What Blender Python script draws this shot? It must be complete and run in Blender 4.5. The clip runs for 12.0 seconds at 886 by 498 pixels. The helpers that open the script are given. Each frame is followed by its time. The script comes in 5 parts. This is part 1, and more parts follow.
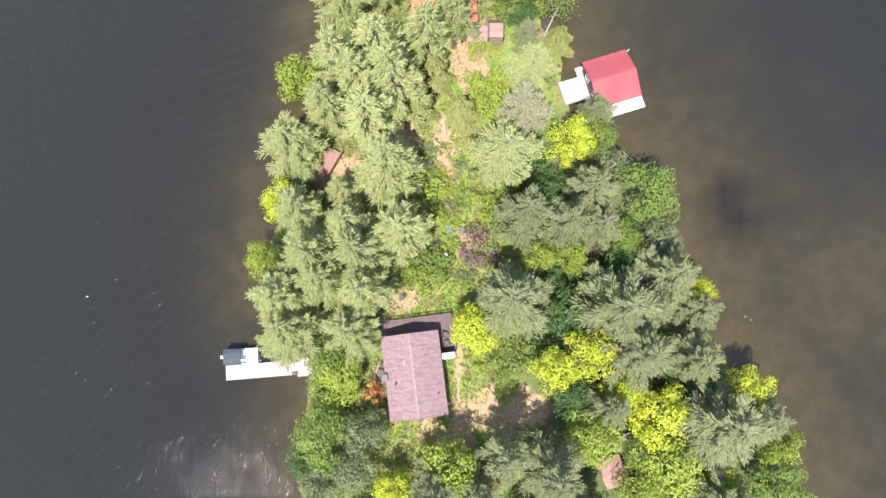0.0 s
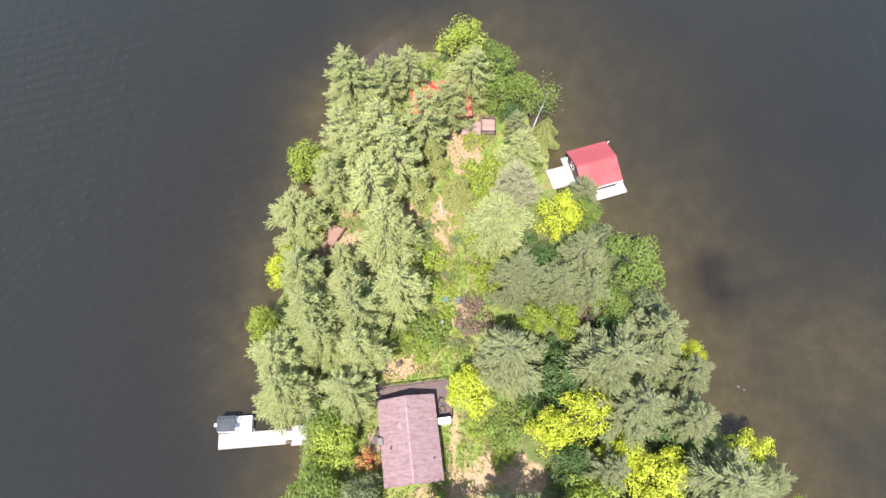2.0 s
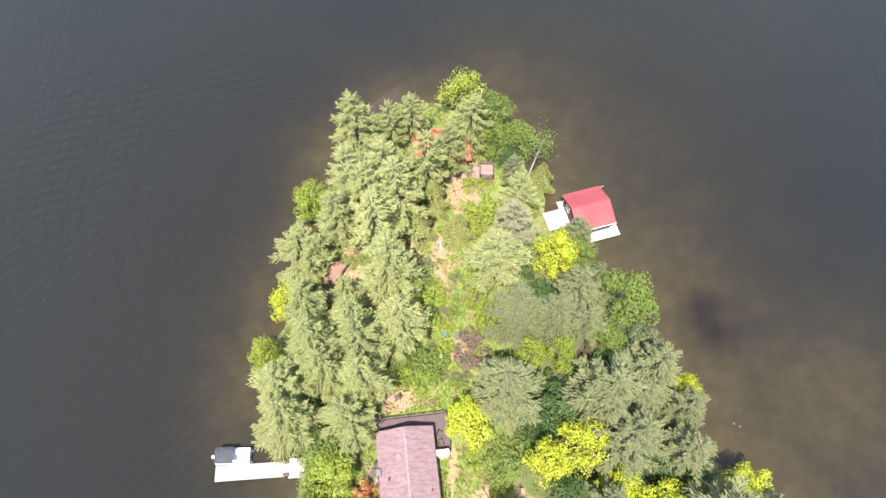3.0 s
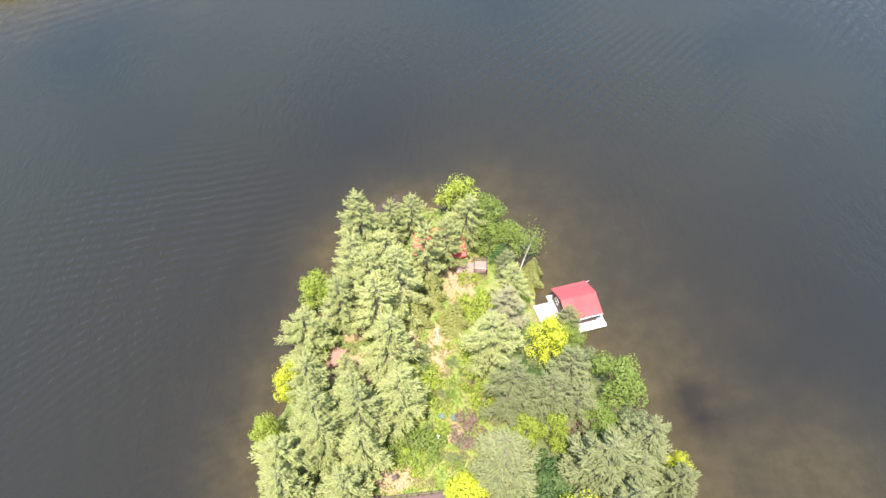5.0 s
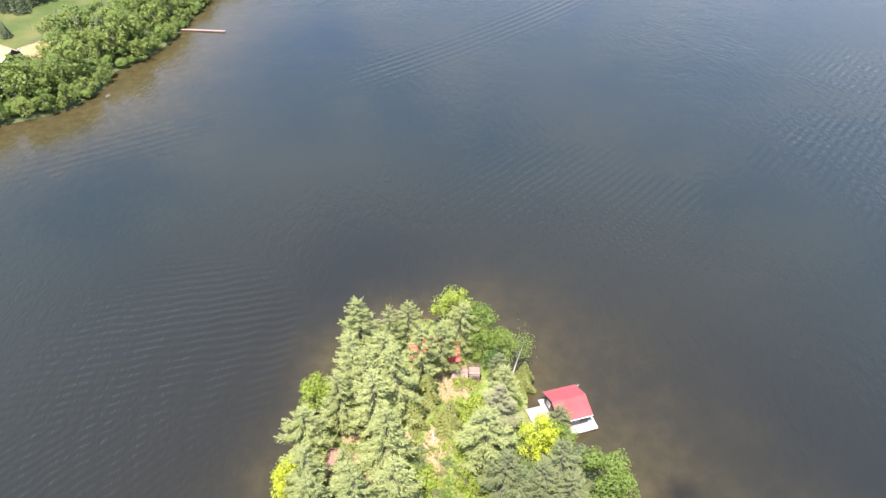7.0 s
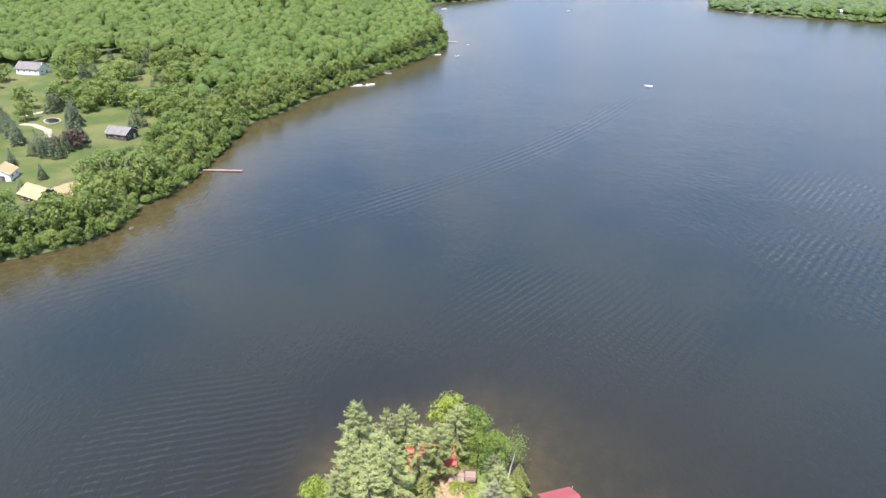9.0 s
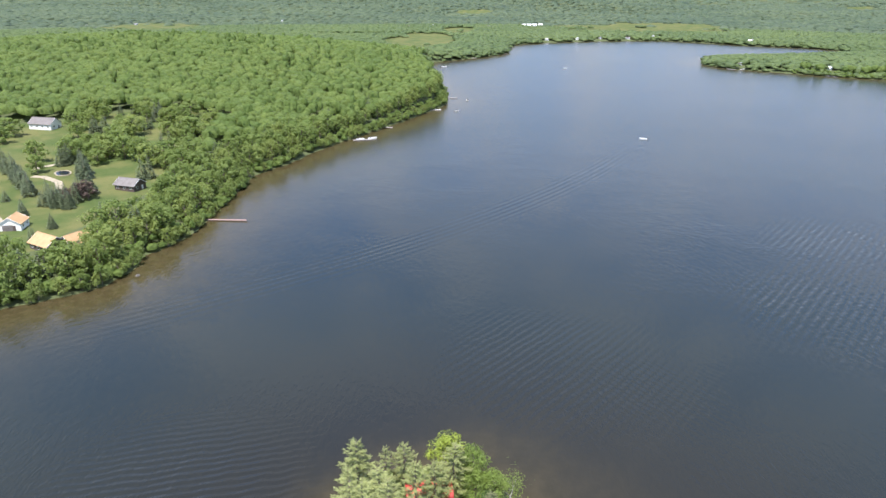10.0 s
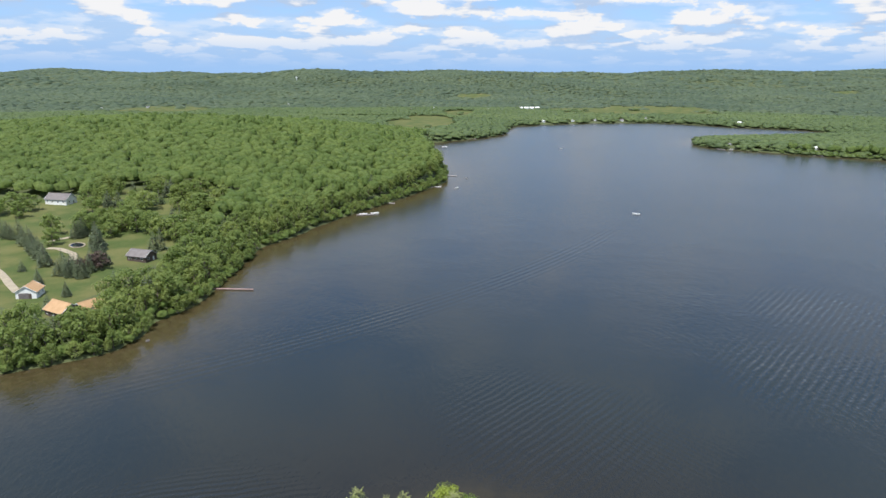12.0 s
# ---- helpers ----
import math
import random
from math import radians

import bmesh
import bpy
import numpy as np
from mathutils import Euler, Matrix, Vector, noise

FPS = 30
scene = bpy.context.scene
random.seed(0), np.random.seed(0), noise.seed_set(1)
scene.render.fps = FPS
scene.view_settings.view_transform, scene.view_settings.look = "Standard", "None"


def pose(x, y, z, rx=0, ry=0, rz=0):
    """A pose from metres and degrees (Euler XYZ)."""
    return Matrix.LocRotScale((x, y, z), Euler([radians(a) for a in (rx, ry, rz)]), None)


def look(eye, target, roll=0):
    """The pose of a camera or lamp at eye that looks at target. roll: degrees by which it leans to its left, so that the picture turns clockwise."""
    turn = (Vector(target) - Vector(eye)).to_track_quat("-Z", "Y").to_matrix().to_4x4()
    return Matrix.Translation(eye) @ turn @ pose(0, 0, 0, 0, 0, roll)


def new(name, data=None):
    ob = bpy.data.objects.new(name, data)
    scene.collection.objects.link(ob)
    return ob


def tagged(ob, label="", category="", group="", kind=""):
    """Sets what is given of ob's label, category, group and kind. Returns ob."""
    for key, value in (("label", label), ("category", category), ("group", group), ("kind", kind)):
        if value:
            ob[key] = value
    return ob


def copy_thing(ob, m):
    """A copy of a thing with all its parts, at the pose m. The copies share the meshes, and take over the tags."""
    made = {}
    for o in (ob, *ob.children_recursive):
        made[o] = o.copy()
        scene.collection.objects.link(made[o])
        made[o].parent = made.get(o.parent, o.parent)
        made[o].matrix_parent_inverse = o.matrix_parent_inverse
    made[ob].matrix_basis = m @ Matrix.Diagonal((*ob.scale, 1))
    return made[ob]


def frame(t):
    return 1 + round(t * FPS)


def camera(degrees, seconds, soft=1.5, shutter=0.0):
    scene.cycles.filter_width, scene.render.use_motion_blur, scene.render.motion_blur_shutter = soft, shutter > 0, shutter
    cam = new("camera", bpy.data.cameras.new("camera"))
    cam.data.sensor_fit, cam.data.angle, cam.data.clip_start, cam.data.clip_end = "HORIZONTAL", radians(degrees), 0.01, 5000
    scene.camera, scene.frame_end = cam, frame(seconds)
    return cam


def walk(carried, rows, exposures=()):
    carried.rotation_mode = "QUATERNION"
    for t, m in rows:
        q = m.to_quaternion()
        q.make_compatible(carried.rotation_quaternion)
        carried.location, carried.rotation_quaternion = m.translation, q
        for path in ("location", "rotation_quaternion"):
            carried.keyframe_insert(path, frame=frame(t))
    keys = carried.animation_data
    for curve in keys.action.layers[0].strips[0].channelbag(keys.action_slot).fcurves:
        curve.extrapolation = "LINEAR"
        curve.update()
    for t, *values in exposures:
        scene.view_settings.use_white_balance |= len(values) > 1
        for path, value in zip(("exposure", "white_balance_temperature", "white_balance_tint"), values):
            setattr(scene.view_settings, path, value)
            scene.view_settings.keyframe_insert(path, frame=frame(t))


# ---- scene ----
cam = camera(67.0, 12.0, soft=1.5)
PATH = [
    (0, (3.231, -1.901, 85.777), (3.196, -1.638, 83.794), -6.4),
    (0.5, (3.364, -5.162, 85.931), (3.328, -4.772, 83.97), -4.0),
    (1, (3.465, -8.303, 86.084), (3.429, -7.794, 84.15), -2.7),
    (1.5, (3.452, -11.312, 86.246), (3.419, -10.69, 84.346), -1.7),
    (2, (3.294, -14.226, 86.449), (3.265, -13.496, 84.587), -0.9),
    (2.5, (3.011, -17.022, 86.644), (2.987, -16.191, 84.825), -0.1),
    (3, (2.635, -19.645, 86.816), (2.619, -18.719, 85.043), 0.9),
    (5, (1.129, -29.255, 87.777), (1.143, -27.98, 86.236), 2.8),
    (5.5, (0.973, -31.639, 87.879), (0.99, -30.283, 86.409), 2.9),
    (6, (1.1, -34.051, 87.949), (1.115, -32.616, 86.556), 2.7),
    (6.5, (1.566, -36.567, 88.012), (1.573, -35.055, 86.702), 2.4),
    (7, (2.201, -39.042, 88.055), (2.198, -37.46, 86.831), 2.0),
    (9, (5.035, -48.79, 88.085), (4.993, -46.992, 87.209), 0.5),
    (9.5, (5.534, -51.313, 88.075), (5.488, -49.481, 87.274), 0.4),
    (10, (5.871, -53.896, 88.069), (5.822, -52.034, 87.338), 0.3),
    (10.5, (6.107, -56.516, 88.064), (6.056, -54.63, 87.401), 0.3),
    (11, (6.286, -59.16, 88.061), (6.234, -57.254, 87.456), 0.3),
    (11.5, (6.447, -61.808, 88.06), (6.393, -59.888, 87.504), 0.2),
    (12, (6.601, -64.463, 88.061), (6.547, -62.53, 87.55), 0.3),
]
EXPOSURE = [(0, 1.48, 6400, 13), (3, 1.6, 6700, 14), (5, 1.83, 6850, 13), (7, 1.78, 6650, 12), (9, 1.48, 6250, 12), (10.5, 1.12, 6300, 11), (12, 0.7, 6350, 9)]
walk(cam, [(t, look(eye, target, roll)) for t, eye, target, roll in PATH], EXPOSURE)

# ---- light: a high midday sun in the south, behind the flight, and a sky with fair-weather clouds ----
TO_SUN = Vector((-0.10, -0.39, 0.915)).normalized()
sun_data = bpy.data.lights.new("sun", "SUN")
sun_data.energy, sun_data.angle, sun_data.color = 4.0, radians(0.6), (1.0, 0.96, 0.89)
sun = new("sun", sun_data)
sun.matrix_world = look((0, 0, 0), -TO_SUN)


class Nodes:
    """Short hand for a node tree."""

    def __init__(self, tree):
        self.tree, self.nodes, self.links = tree, tree.nodes, tree.links

    def add(self, kind, **inputs):
        n = self.nodes.new(kind)
        for key, value in inputs.items():
            self.put(n, key.replace("_", " "), value)
        return n

    def put(self, node, key, value):
        sock = node.inputs[int(key[1:])] if key[0] == "i" and key[1:].isdigit() else node.inputs[key]
        if isinstance(value, bpy.types.NodeSocket):
            self.links.new(value, sock)
        else:
            sock.default_value = value

    def math(self, op, a, b=0.0, c=0.0, clamp=False):
        n = self.nodes.new("ShaderNodeMath")
        n.operation, n.use_clamp = op, clamp
        for k, v in enumerate((a, b, c)):
            self.put(n, f"i{k}", v)
        return n.outputs[0]

    def vec(self, op, a, b=(0, 0, 0)):
        n = self.nodes.new("ShaderNodeVectorMath")
        n.operation = op
        self.put(n, "i0", a)
        self.put(n, "i1", b) if op != "SCALE" else self.put(n, "Scale", b)
        return n.outputs[0]

    def mix(self, fac, a, b, how="MIX"):
        n = self.nodes.new("ShaderNodeMix")
        n.data_type, n.blend_type = "RGBA", how
        self.put(n, "i0", fac)
        self.put(n, "i6", (*a, 1) if isinstance(a, tuple) else a)
        self.put(n, "i7", (*b, 1) if isinstance(b, tuple) else b)
        return n.outputs[2]

    def noise(self, where, scale, detail=4.0, rough=0.55, warp=0.0):
        n = self.add("ShaderNodeTexNoise", Vector=where, Scale=scale, Detail=detail, Roughness=rough, Distortion=warp)
        return n.outputs[0]

    def ramp(self, fac, low, high):
        n = self.nodes.new("ShaderNodeMapRange")
        n.interpolation_type = "SMOOTHSTEP"
        self.put(n, "Value", fac)
        self.put(n, "From Min", low)
        self.put(n, "From Max", high)
        return n.outputs[0]


world = bpy.data.worlds.new("sky")
scene.world = world
world.use_nodes = True
w = Nodes(world.node_tree)
w.nodes.clear()
sky = w.add("ShaderNodeTexSky")
sky.sky_type, sky.sun_disc = "NISHITA", False
sky.sun_elevation = math.asin(TO_SUN.z)
sky.sun_rotation = math.atan2(TO_SUN.x, TO_SUN.y)
sky.altitude, sky.air_density, sky.dust_density, sky.ozone_density = 400, 1.0, 0.6, 1.0
ray_way = w.add("ShaderNodeTexCoord").outputs["Generated"]
split = w.add("ShaderNodeSeparateXYZ", Vector=ray_way)
up = w.math("MAXIMUM", split.outputs[2], 0.0)


def cloud_layer(lift):
    """Heaps of fair-weather cloud on a level layer, smaller towards the skyline."""
    away = w.math("ADD", up, 0.17 + lift)
    where = w.add("ShaderNodeCombineXYZ", X=w.math("DIVIDE", split.outputs[0], away), Y=w.math("DIVIDE", split.outputs[1], away), Z=0.0).outputs[0]
    return w.noise(w.vec("ADD", where, (4.3, 2.6, 0.4)), 2.7, 4.0, 0.52)


heaps, higher = cloud_layer(0.0), cloud_layer(0.016)
billows = w.noise(w.vec("MULTIPLY", ray_way, (1.0, 1.0, 1.8)), 19.0, 7.0, 0.62)
billows = w.math("MULTIPLY", w.math("SUBTRACT", billows, 0.5), 0.75)
puffs = w.math("ADD", heaps, billows)
thin = w.ramp(up, 0.10, 0.42)
cover = w.ramp(puffs, 0.45, 0.55)
veil = w.math("MULTIPLY", w.ramp(heaps, 0.28, 0.55), 0.5)
under = w.ramp(w.math("ADD", w.math("SUBTRACT", higher, heaps), w.math("MULTIPLY", billows, -0.45)), -0.05, 0.09)
cloud = w.mix(under, (5.7, 5.6, 5.6), (3.0, 3.8, 5.1))
hazy = w.mix(w.ramp(up, 0.0, 0.09), (2.25, 3.5, 5.5), w.mix(0.5, sky.outputs[0], (0.6, 2.3, 6.2)))
cover = w.math("MULTIPLY", w.math("MAXIMUM", cover, veil), w.math("SUBTRACT", 1.0, w.math("MULTIPLY", thin, 0.4)))
full = w.mix(w.math("MULTIPLY", cover, w.ramp(up, 0.0, 0.06)), hazy, cloud)
back = w.add("ShaderNodeBackground", Color=full, Strength=0.10)
w.links.new(back.outputs[0], w.add("ShaderNodeOutputWorld").inputs[0])

# ---- materials ----


def material(name):
    m = bpy.data.materials.new(name)
    m.use_nodes = True
    n = Nodes(m.node_tree)
    return m, n, n.nodes["Principled BSDF"], n.add("ShaderNodeNewGeometry").outputs["Position"]


def bumped(n, shader, height, distance, strength=1.0):
    b = n.add("ShaderNodeBump", Strength=strength, Distance=distance, Height=height)
    n.put(shader, "Normal", b.outputs[0])


def surface(name, a, b, scale=2.0, rough=0.7, metal=0.0, relief=0.01, fine=12.0):
    """A plain surface of two mottled colours, with fine relief and large stains."""
    m, n, p, where = material(name)
    where = n.add("ShaderNodeTexCoord").outputs["Object"]
    grain = n.noise(where, scale * fine, 4.0)
    stain = n.noise(where, scale, 5.0, 0.6)
    col = n.mix(n.ramp(stain, 0.3, 0.7), a, b)
    n.put(p, "Base Color", n.mix(n.math("MULTIPLY", n.ramp(grain, 0.4, 0.75), 0.35), col, tuple(0.55 * c for c in a)))
    n.put(p, "Roughness", n.math("ADD", rough - 0.1, n.math("MULTIPLY", stain, 0.2)))
    n.put(p, "Metallic", metal)
    bumped(n, p, grain, relief)
    return m


def foliage(name, a, b, through_leaf=0.2, rough=0.6, woods=False, relief=1.6):
    """Leaves or needles: their tone varies leaf by leaf and tree by tree."""
    m, n, p, where = material(name)
    leaf = n.add("ShaderNodeNewGeometry").outputs["Random Per Island"]
    tree = n.add("ShaderNodeObjectInfo").outputs["Random"]
    if woods:
        kept = n.add("ShaderNodeAttribute")
        kept.attribute_name = "tone"
        tree = n.math("SUBTRACT", n.math("MULTIPLY", kept.outputs["Fac"], 1.9), 0.5)
    tone = n.mix(n.math("ADD", n.math("MULTIPLY", leaf, 0.3 if woods else 0.72), n.math("MULTIPLY", tree, 0.6 if woods else 0.3)), a, b)
    patch = n.noise(where, 0.5, 3.0)
    tone = n.mix(n.math("MULTIPLY", n.ramp(patch, 0.35, 0.7), 0.3), tone, tuple(0.7 * c for c in b))
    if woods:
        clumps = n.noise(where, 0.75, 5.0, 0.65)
        # hollows of the clump relief are darkened: shade between leaves put into the colour
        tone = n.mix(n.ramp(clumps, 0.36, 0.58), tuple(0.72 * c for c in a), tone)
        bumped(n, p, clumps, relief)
    n.put(p, "Base Color", tone)
    n.put(p, "Roughness", rough)
    n.put(p, "Specular IOR Level", 0.3)
    thin = n.add("ShaderNodeBsdfTranslucent", Color=n.mix(0.5, tone, tuple(min(1.0, 1.5 * c) for c in b)))
    both = n.add("ShaderNodeMixShader", Fac=through_leaf, i1=p.outputs[0], i2=thin.outputs[0])
    n.links.new(both.outputs[0], n.nodes["Material Output"].inputs[0])
    return m


PINE = foliage("pine_needles", (0.150, 0.174, 0.064), (0.322, 0.350, 0.134), 0.28)
PINE_GREY = foliage("grey_pine_needles", (0.088, 0.104, 0.046), (0.220, 0.240, 0.104), 0.25)
PINE_LIGHT = foliage("light_pine_needles", (0.178, 0.202, 0.076), (0.370, 0.398, 0.158), 0.28)
TWIGS = foliage("brown_twigs", (0.10, 0.064, 0.052), (0.19, 0.125, 0.098), 0.1)
SPRUCE = foliage("spruce_needles", (0.065, 0.092, 0.048), (0.13, 0.155, 0.08), 0.15)
CEDAR = foliage("cedar_sprays", (0.125, 0.150, 0.036), (0.225, 0.225, 0.066), 0.2)
LEAF = foliage("green_leaves", (0.128, 0.192, 0.040), (0.232, 0.298, 0.068), 0.42)
# far darker than LEAF: dark-leaved trees, and understorey shade put into the colour
LEAF_DARK_SHADED = foliage("dark_shaded_green_leaves", (0.045, 0.09, 0.027), (0.085, 0.145, 0.04), 0.28)
LEAF_YELLOW = foliage("yellow_green_leaves", (0.17, 0.24, 0.03), (0.28, 0.33, 0.05))
LEAF_LIME = foliage("lime_leaves", (0.345, 0.405, 0.033), (0.50, 0.535, 0.055), 0.3)
LEAF_ORANGE = foliage("orange_leaves", (0.46, 0.21, 0.07), (0.56, 0.33, 0.13))
LEAF_COPPER = foliage("copper_leaves", (0.062, 0.042, 0.036), (0.105, 0.072, 0.058), 0.25)
LEAF_GREY = foliage("grey_green_leaves", (0.10, 0.13, 0.06), (0.17, 0.20, 0.09))
SHORE = foliage("shore_leaves", (0.120, 0.174, 0.045), (0.210, 0.264, 0.072), 0.5)
SHORE_PALE = foliage("pale_shore_leaves", (0.158, 0.210, 0.055), (0.250, 0.296, 0.084), 0.5)
BARK = surface("bark", (0.13, 0.10, 0.08), (0.20, 0.17, 0.14), 1.5, 0.9, relief=0.03)
BARK_PALE = surface("pale_bark", (0.30, 0.28, 0.25), (0.44, 0.42, 0.39), 1.5, 0.8, relief=0.02)
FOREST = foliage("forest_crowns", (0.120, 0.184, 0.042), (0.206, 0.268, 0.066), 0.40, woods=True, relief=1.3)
# the farther crowns are bluer: distance haze is put into the leaf colour
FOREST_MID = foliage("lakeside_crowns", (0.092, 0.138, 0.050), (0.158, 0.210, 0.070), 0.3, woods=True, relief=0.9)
FOREST_HAZED = foliage("hazed_far_crowns", (0.072, 0.108, 0.062), (0.138, 0.178, 0.090), 0.3, woods=True, relief=0.6)


BRUSH = foliage("clearing_brush", (0.20, 0.27, 0.05), (0.40, 0.40, 0.13), 0.35, woods=True)
DEADWOOD = foliage("dead_grey_twigs", (0.18, 0.18, 0.095), (0.27, 0.265, 0.15), 0.15)


def ground_material():
    m, n, p, where = material("ground_cover")
    dirt = n.add("ShaderNodeAttribute")
    dirt.attribute_name = "dirt"
    meadow = n.add("ShaderNodeAttribute")
    meadow.attribute_name = "meadow"
    fine, mid, big = n.noise(where, 3.0, 6.0, 0.65), n.noise(where, 0.55, 5.0), n.noise(where, 0.06, 5.0)
    litter = n.mix(fine, (0.09, 0.08, 0.045), (0.17, 0.14, 0.08))
    grass = n.mix(n.math("MULTIPLY", n.ramp(mid, 0.35, 0.65), 1.0), (0.13, 0.19, 0.045), (0.29, 0.30, 0.09))
    soil = n.mix(n.ramp(fine, 0.3, 0.7), (0.24, 0.165, 0.098), (0.37, 0.27, 0.17))
    field = n.mix(n.ramp(big, 0.35, 0.65), (0.060, 0.084, 0.026), (0.122, 0.120, 0.046))
    field = n.mix(n.math("MULTIPLY", n.ramp(mid, 0.4, 0.7), 0.4), field, (0.078, 0.104, 0.034))
    wild = n.mix(n.ramp(n.math("ADD", mid, n.math("MULTIPLY", big, 0.2)), 0.55, 0.75), grass, litter)
    bare = n.ramp(n.math("ADD", dirt.outputs["Fac"], n.math("MULTIPLY", n.math("SUBTRACT", mid, 0.5), 1.2)), 0.35, 0.65)
    # woods: forest floor on the mainland, painted canopy shade on the island
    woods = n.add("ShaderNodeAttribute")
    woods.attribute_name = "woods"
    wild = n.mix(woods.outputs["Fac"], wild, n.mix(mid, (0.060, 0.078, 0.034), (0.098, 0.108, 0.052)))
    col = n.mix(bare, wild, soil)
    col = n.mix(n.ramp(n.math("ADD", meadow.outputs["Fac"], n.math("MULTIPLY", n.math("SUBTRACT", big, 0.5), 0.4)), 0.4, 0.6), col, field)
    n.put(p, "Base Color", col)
    n.put(p, "Roughness", 0.95)
    n.put(p, "Specular IOR Level", 0.1)
    bumped(n, p, n.math("ADD", fine, mid), 0.12)
    return m


def water_material():
    m, n, p, where = material("lake_water")
    shoal = n.add("ShaderNodeAttribute")
    shoal.attribute_name = "shoal"
    weedy = n.add("ShaderNodeAttribute")
    weedy.attribute_name = "weed"
    weed = n.noise(where, 0.09, 5.0, 0.6)
    depth = n.math("ADD", shoal.outputs["Fac"], n.math("MULTIPLY", n.math("SUBTRACT", weed, 0.5), 0.35))
    bed = n.mix(n.ramp(n.noise(where, 0.35, 5.0, 0.65), 0.35, 0.7), (0.043, 0.034, 0.015), (0.060, 0.047, 0.023))
    open_water = n.add("ShaderNodeVectorMath", i0=where, i1=(8.0, 10.0, 0.0))
    open_water.operation = "DISTANCE"
    deep = n.mix(n.ramp(open_water.outputs["Value"], 35.0, 120.0), (0.0158, 0.0152, 0.0127), (0.0152, 0.0194, 0.0176))
    n.put(p, "Base Color", n.mix(n.ramp(depth, 0.1, 1.0), n.mix(weedy.outputs["Fac"], deep, (0.010, 0.009, 0.008)), n.mix(weedy.outputs["Fac"], bed, (0.014, 0.011, 0.008))))
    n.put(p, "Roughness", n.math("ADD", 0.055, n.math("MULTIPLY", n.ramp(open_water.outputs["Value"], 60.0, 420.0), 0.17)))
    n.put(p, "IOR", 1.33)
    turned = n.add("ShaderNodeMapping", Vector=where, Rotation=(0, 0, radians(35)), Scale=(1.0, 0.4, 1.0)).outputs[0]
    chop = n.math("ADD", n.noise(turned, 0.8, 2.0, 0.5, 0.6), n.math("MULTIPLY", n.noise(turned, 2.6, 2.0, 0.5, 0.4), 0.32))
    swell = n.noise(turned, 0.16, 2.0, 0.5)
    gusts = n.ramp(n.noise(where, 0.016, 3.0), 0.40, 0.66)
    height = n.math("ADD", n.math("MULTIPLY", chop, n.math("ADD", 0.34, n.math("MULTIPLY", gusts, 0.6))), n.math("MULTIPLY", swell, 0.25))

    def around(x, y, radius):
        gap = n.add("ShaderNodeVectorMath", i0=where, i1=(x, y, 0.0))
        gap.operation = "DISTANCE"
        return n.ramp(gap.outputs["Value"], radius, 0.3 * radius)

    # trains of long low waves from boats, each over its own stretch of the lake
    axes = n.add("ShaderNodeSeparateXYZ", Vector=where)
    ragged = n.noise(where, 0.10, 3.0, 0.6)
    height = n.math("ADD", height, n.math("MULTIPLY", n.math("MULTIPLY", chop, around(-46.0, 14.0, 44.0)), 0.25))
    height = n.math("ADD", height, n.math("MULTIPLY", n.math("MULTIPLY", chop, around(-22.0, -27.0, 26.0)), 1.9))
    for x, y, radius, heading, length, lift in ((120, 122, 44, 38, 2.6, 0.60), (152, 176, 44, 38, 2.6, 0.5), (32, 92, 40, 40, 2.2, 0.26), (54, 82, 24, -38, 1.8, 0.08), (-38, 22, 40, 62, 1.7, 0.12), (160, 300, 45, -30, 3.4, 0.12), (-48, 4, 36, 40, 1.5, 0.25), (-46, 42, 34, 74, 1.9, 0.28)):
        a = radians(heading)
        along = n.math("ADD", n.math("MULTIPLY", axes.outputs[0], math.cos(a)), n.math("MULTIPLY", axes.outputs[1], -math.sin(a)))
        along = n.math("ADD", along, n.math("MULTIPLY", swell, 1.4))
        along = n.math("ADD", along, n.math("MULTIPLY", ragged, 1.6))
        crest = n.math("MULTIPLY", n.math("SINE", n.math("MULTIPLY", along, 2 * math.pi / length)), lift)
        height = n.math("ADD", height, n.math("MULTIPLY", crest, around(x, y, radius)))
    # the curved wake of the motor boat
    ux, uy = n.math("SUBTRACT", axes.outputs[0], 28.0), n.math("SUBTRACT", axes.outputs[1], 220.0)
    u = n.math("ADD", n.math("MULTIPLY", ux, -0.64), n.math("MULTIPLY", uy, -0.77))
    v = n.math("ADD", n.math("MULTIPLY", ux, 0.77), n.math("MULTIPLY", uy, -0.64))
    v = n.math("ADD", v, n.math("MULTIPLY", n.math("MULTIPLY", u, u), 0.00075))
    band = n.ramp(n.math("ABSOLUTE", v), 13.0, 3.0)
    ends = n.ramp(n.math("ABSOLUTE", n.math("SUBTRACT", u, 20.0)), 185.0, 120.0)
    height = n.math("ADD", height, n.math("MULTIPLY", n.math("MULTIPLY", n.math("SINE", n.math("MULTIPLY", v, 2.0)), 0.13), n.math("MULTIPLY", band, ends)))
    bumped(n, p, height, 0.16)
    return m


GROUND, WATER = ground_material(), water_material()
ROOF_MAUVE, _n, _p, _w = material("weathered_shingles")
_w = _n.add("ShaderNodeTexCoord").outputs["Object"]
_run = _n.noise(_n.add("ShaderNodeMapping", Vector=_w, Scale=(0.6, 2.6, 1.0)).outputs[0], 1.6, 5.0, 0.6)
_lap = _n.noise(_n.add("ShaderNodeMapping", Vector=_w, Scale=(7.0, 1.2, 1.0)).outputs[0], 1.0, 2.0)
_tone = _n.mix(_n.ramp(_run, 0.3, 0.72), (0.15, 0.092, 0.098), (0.235, 0.155, 0.16))
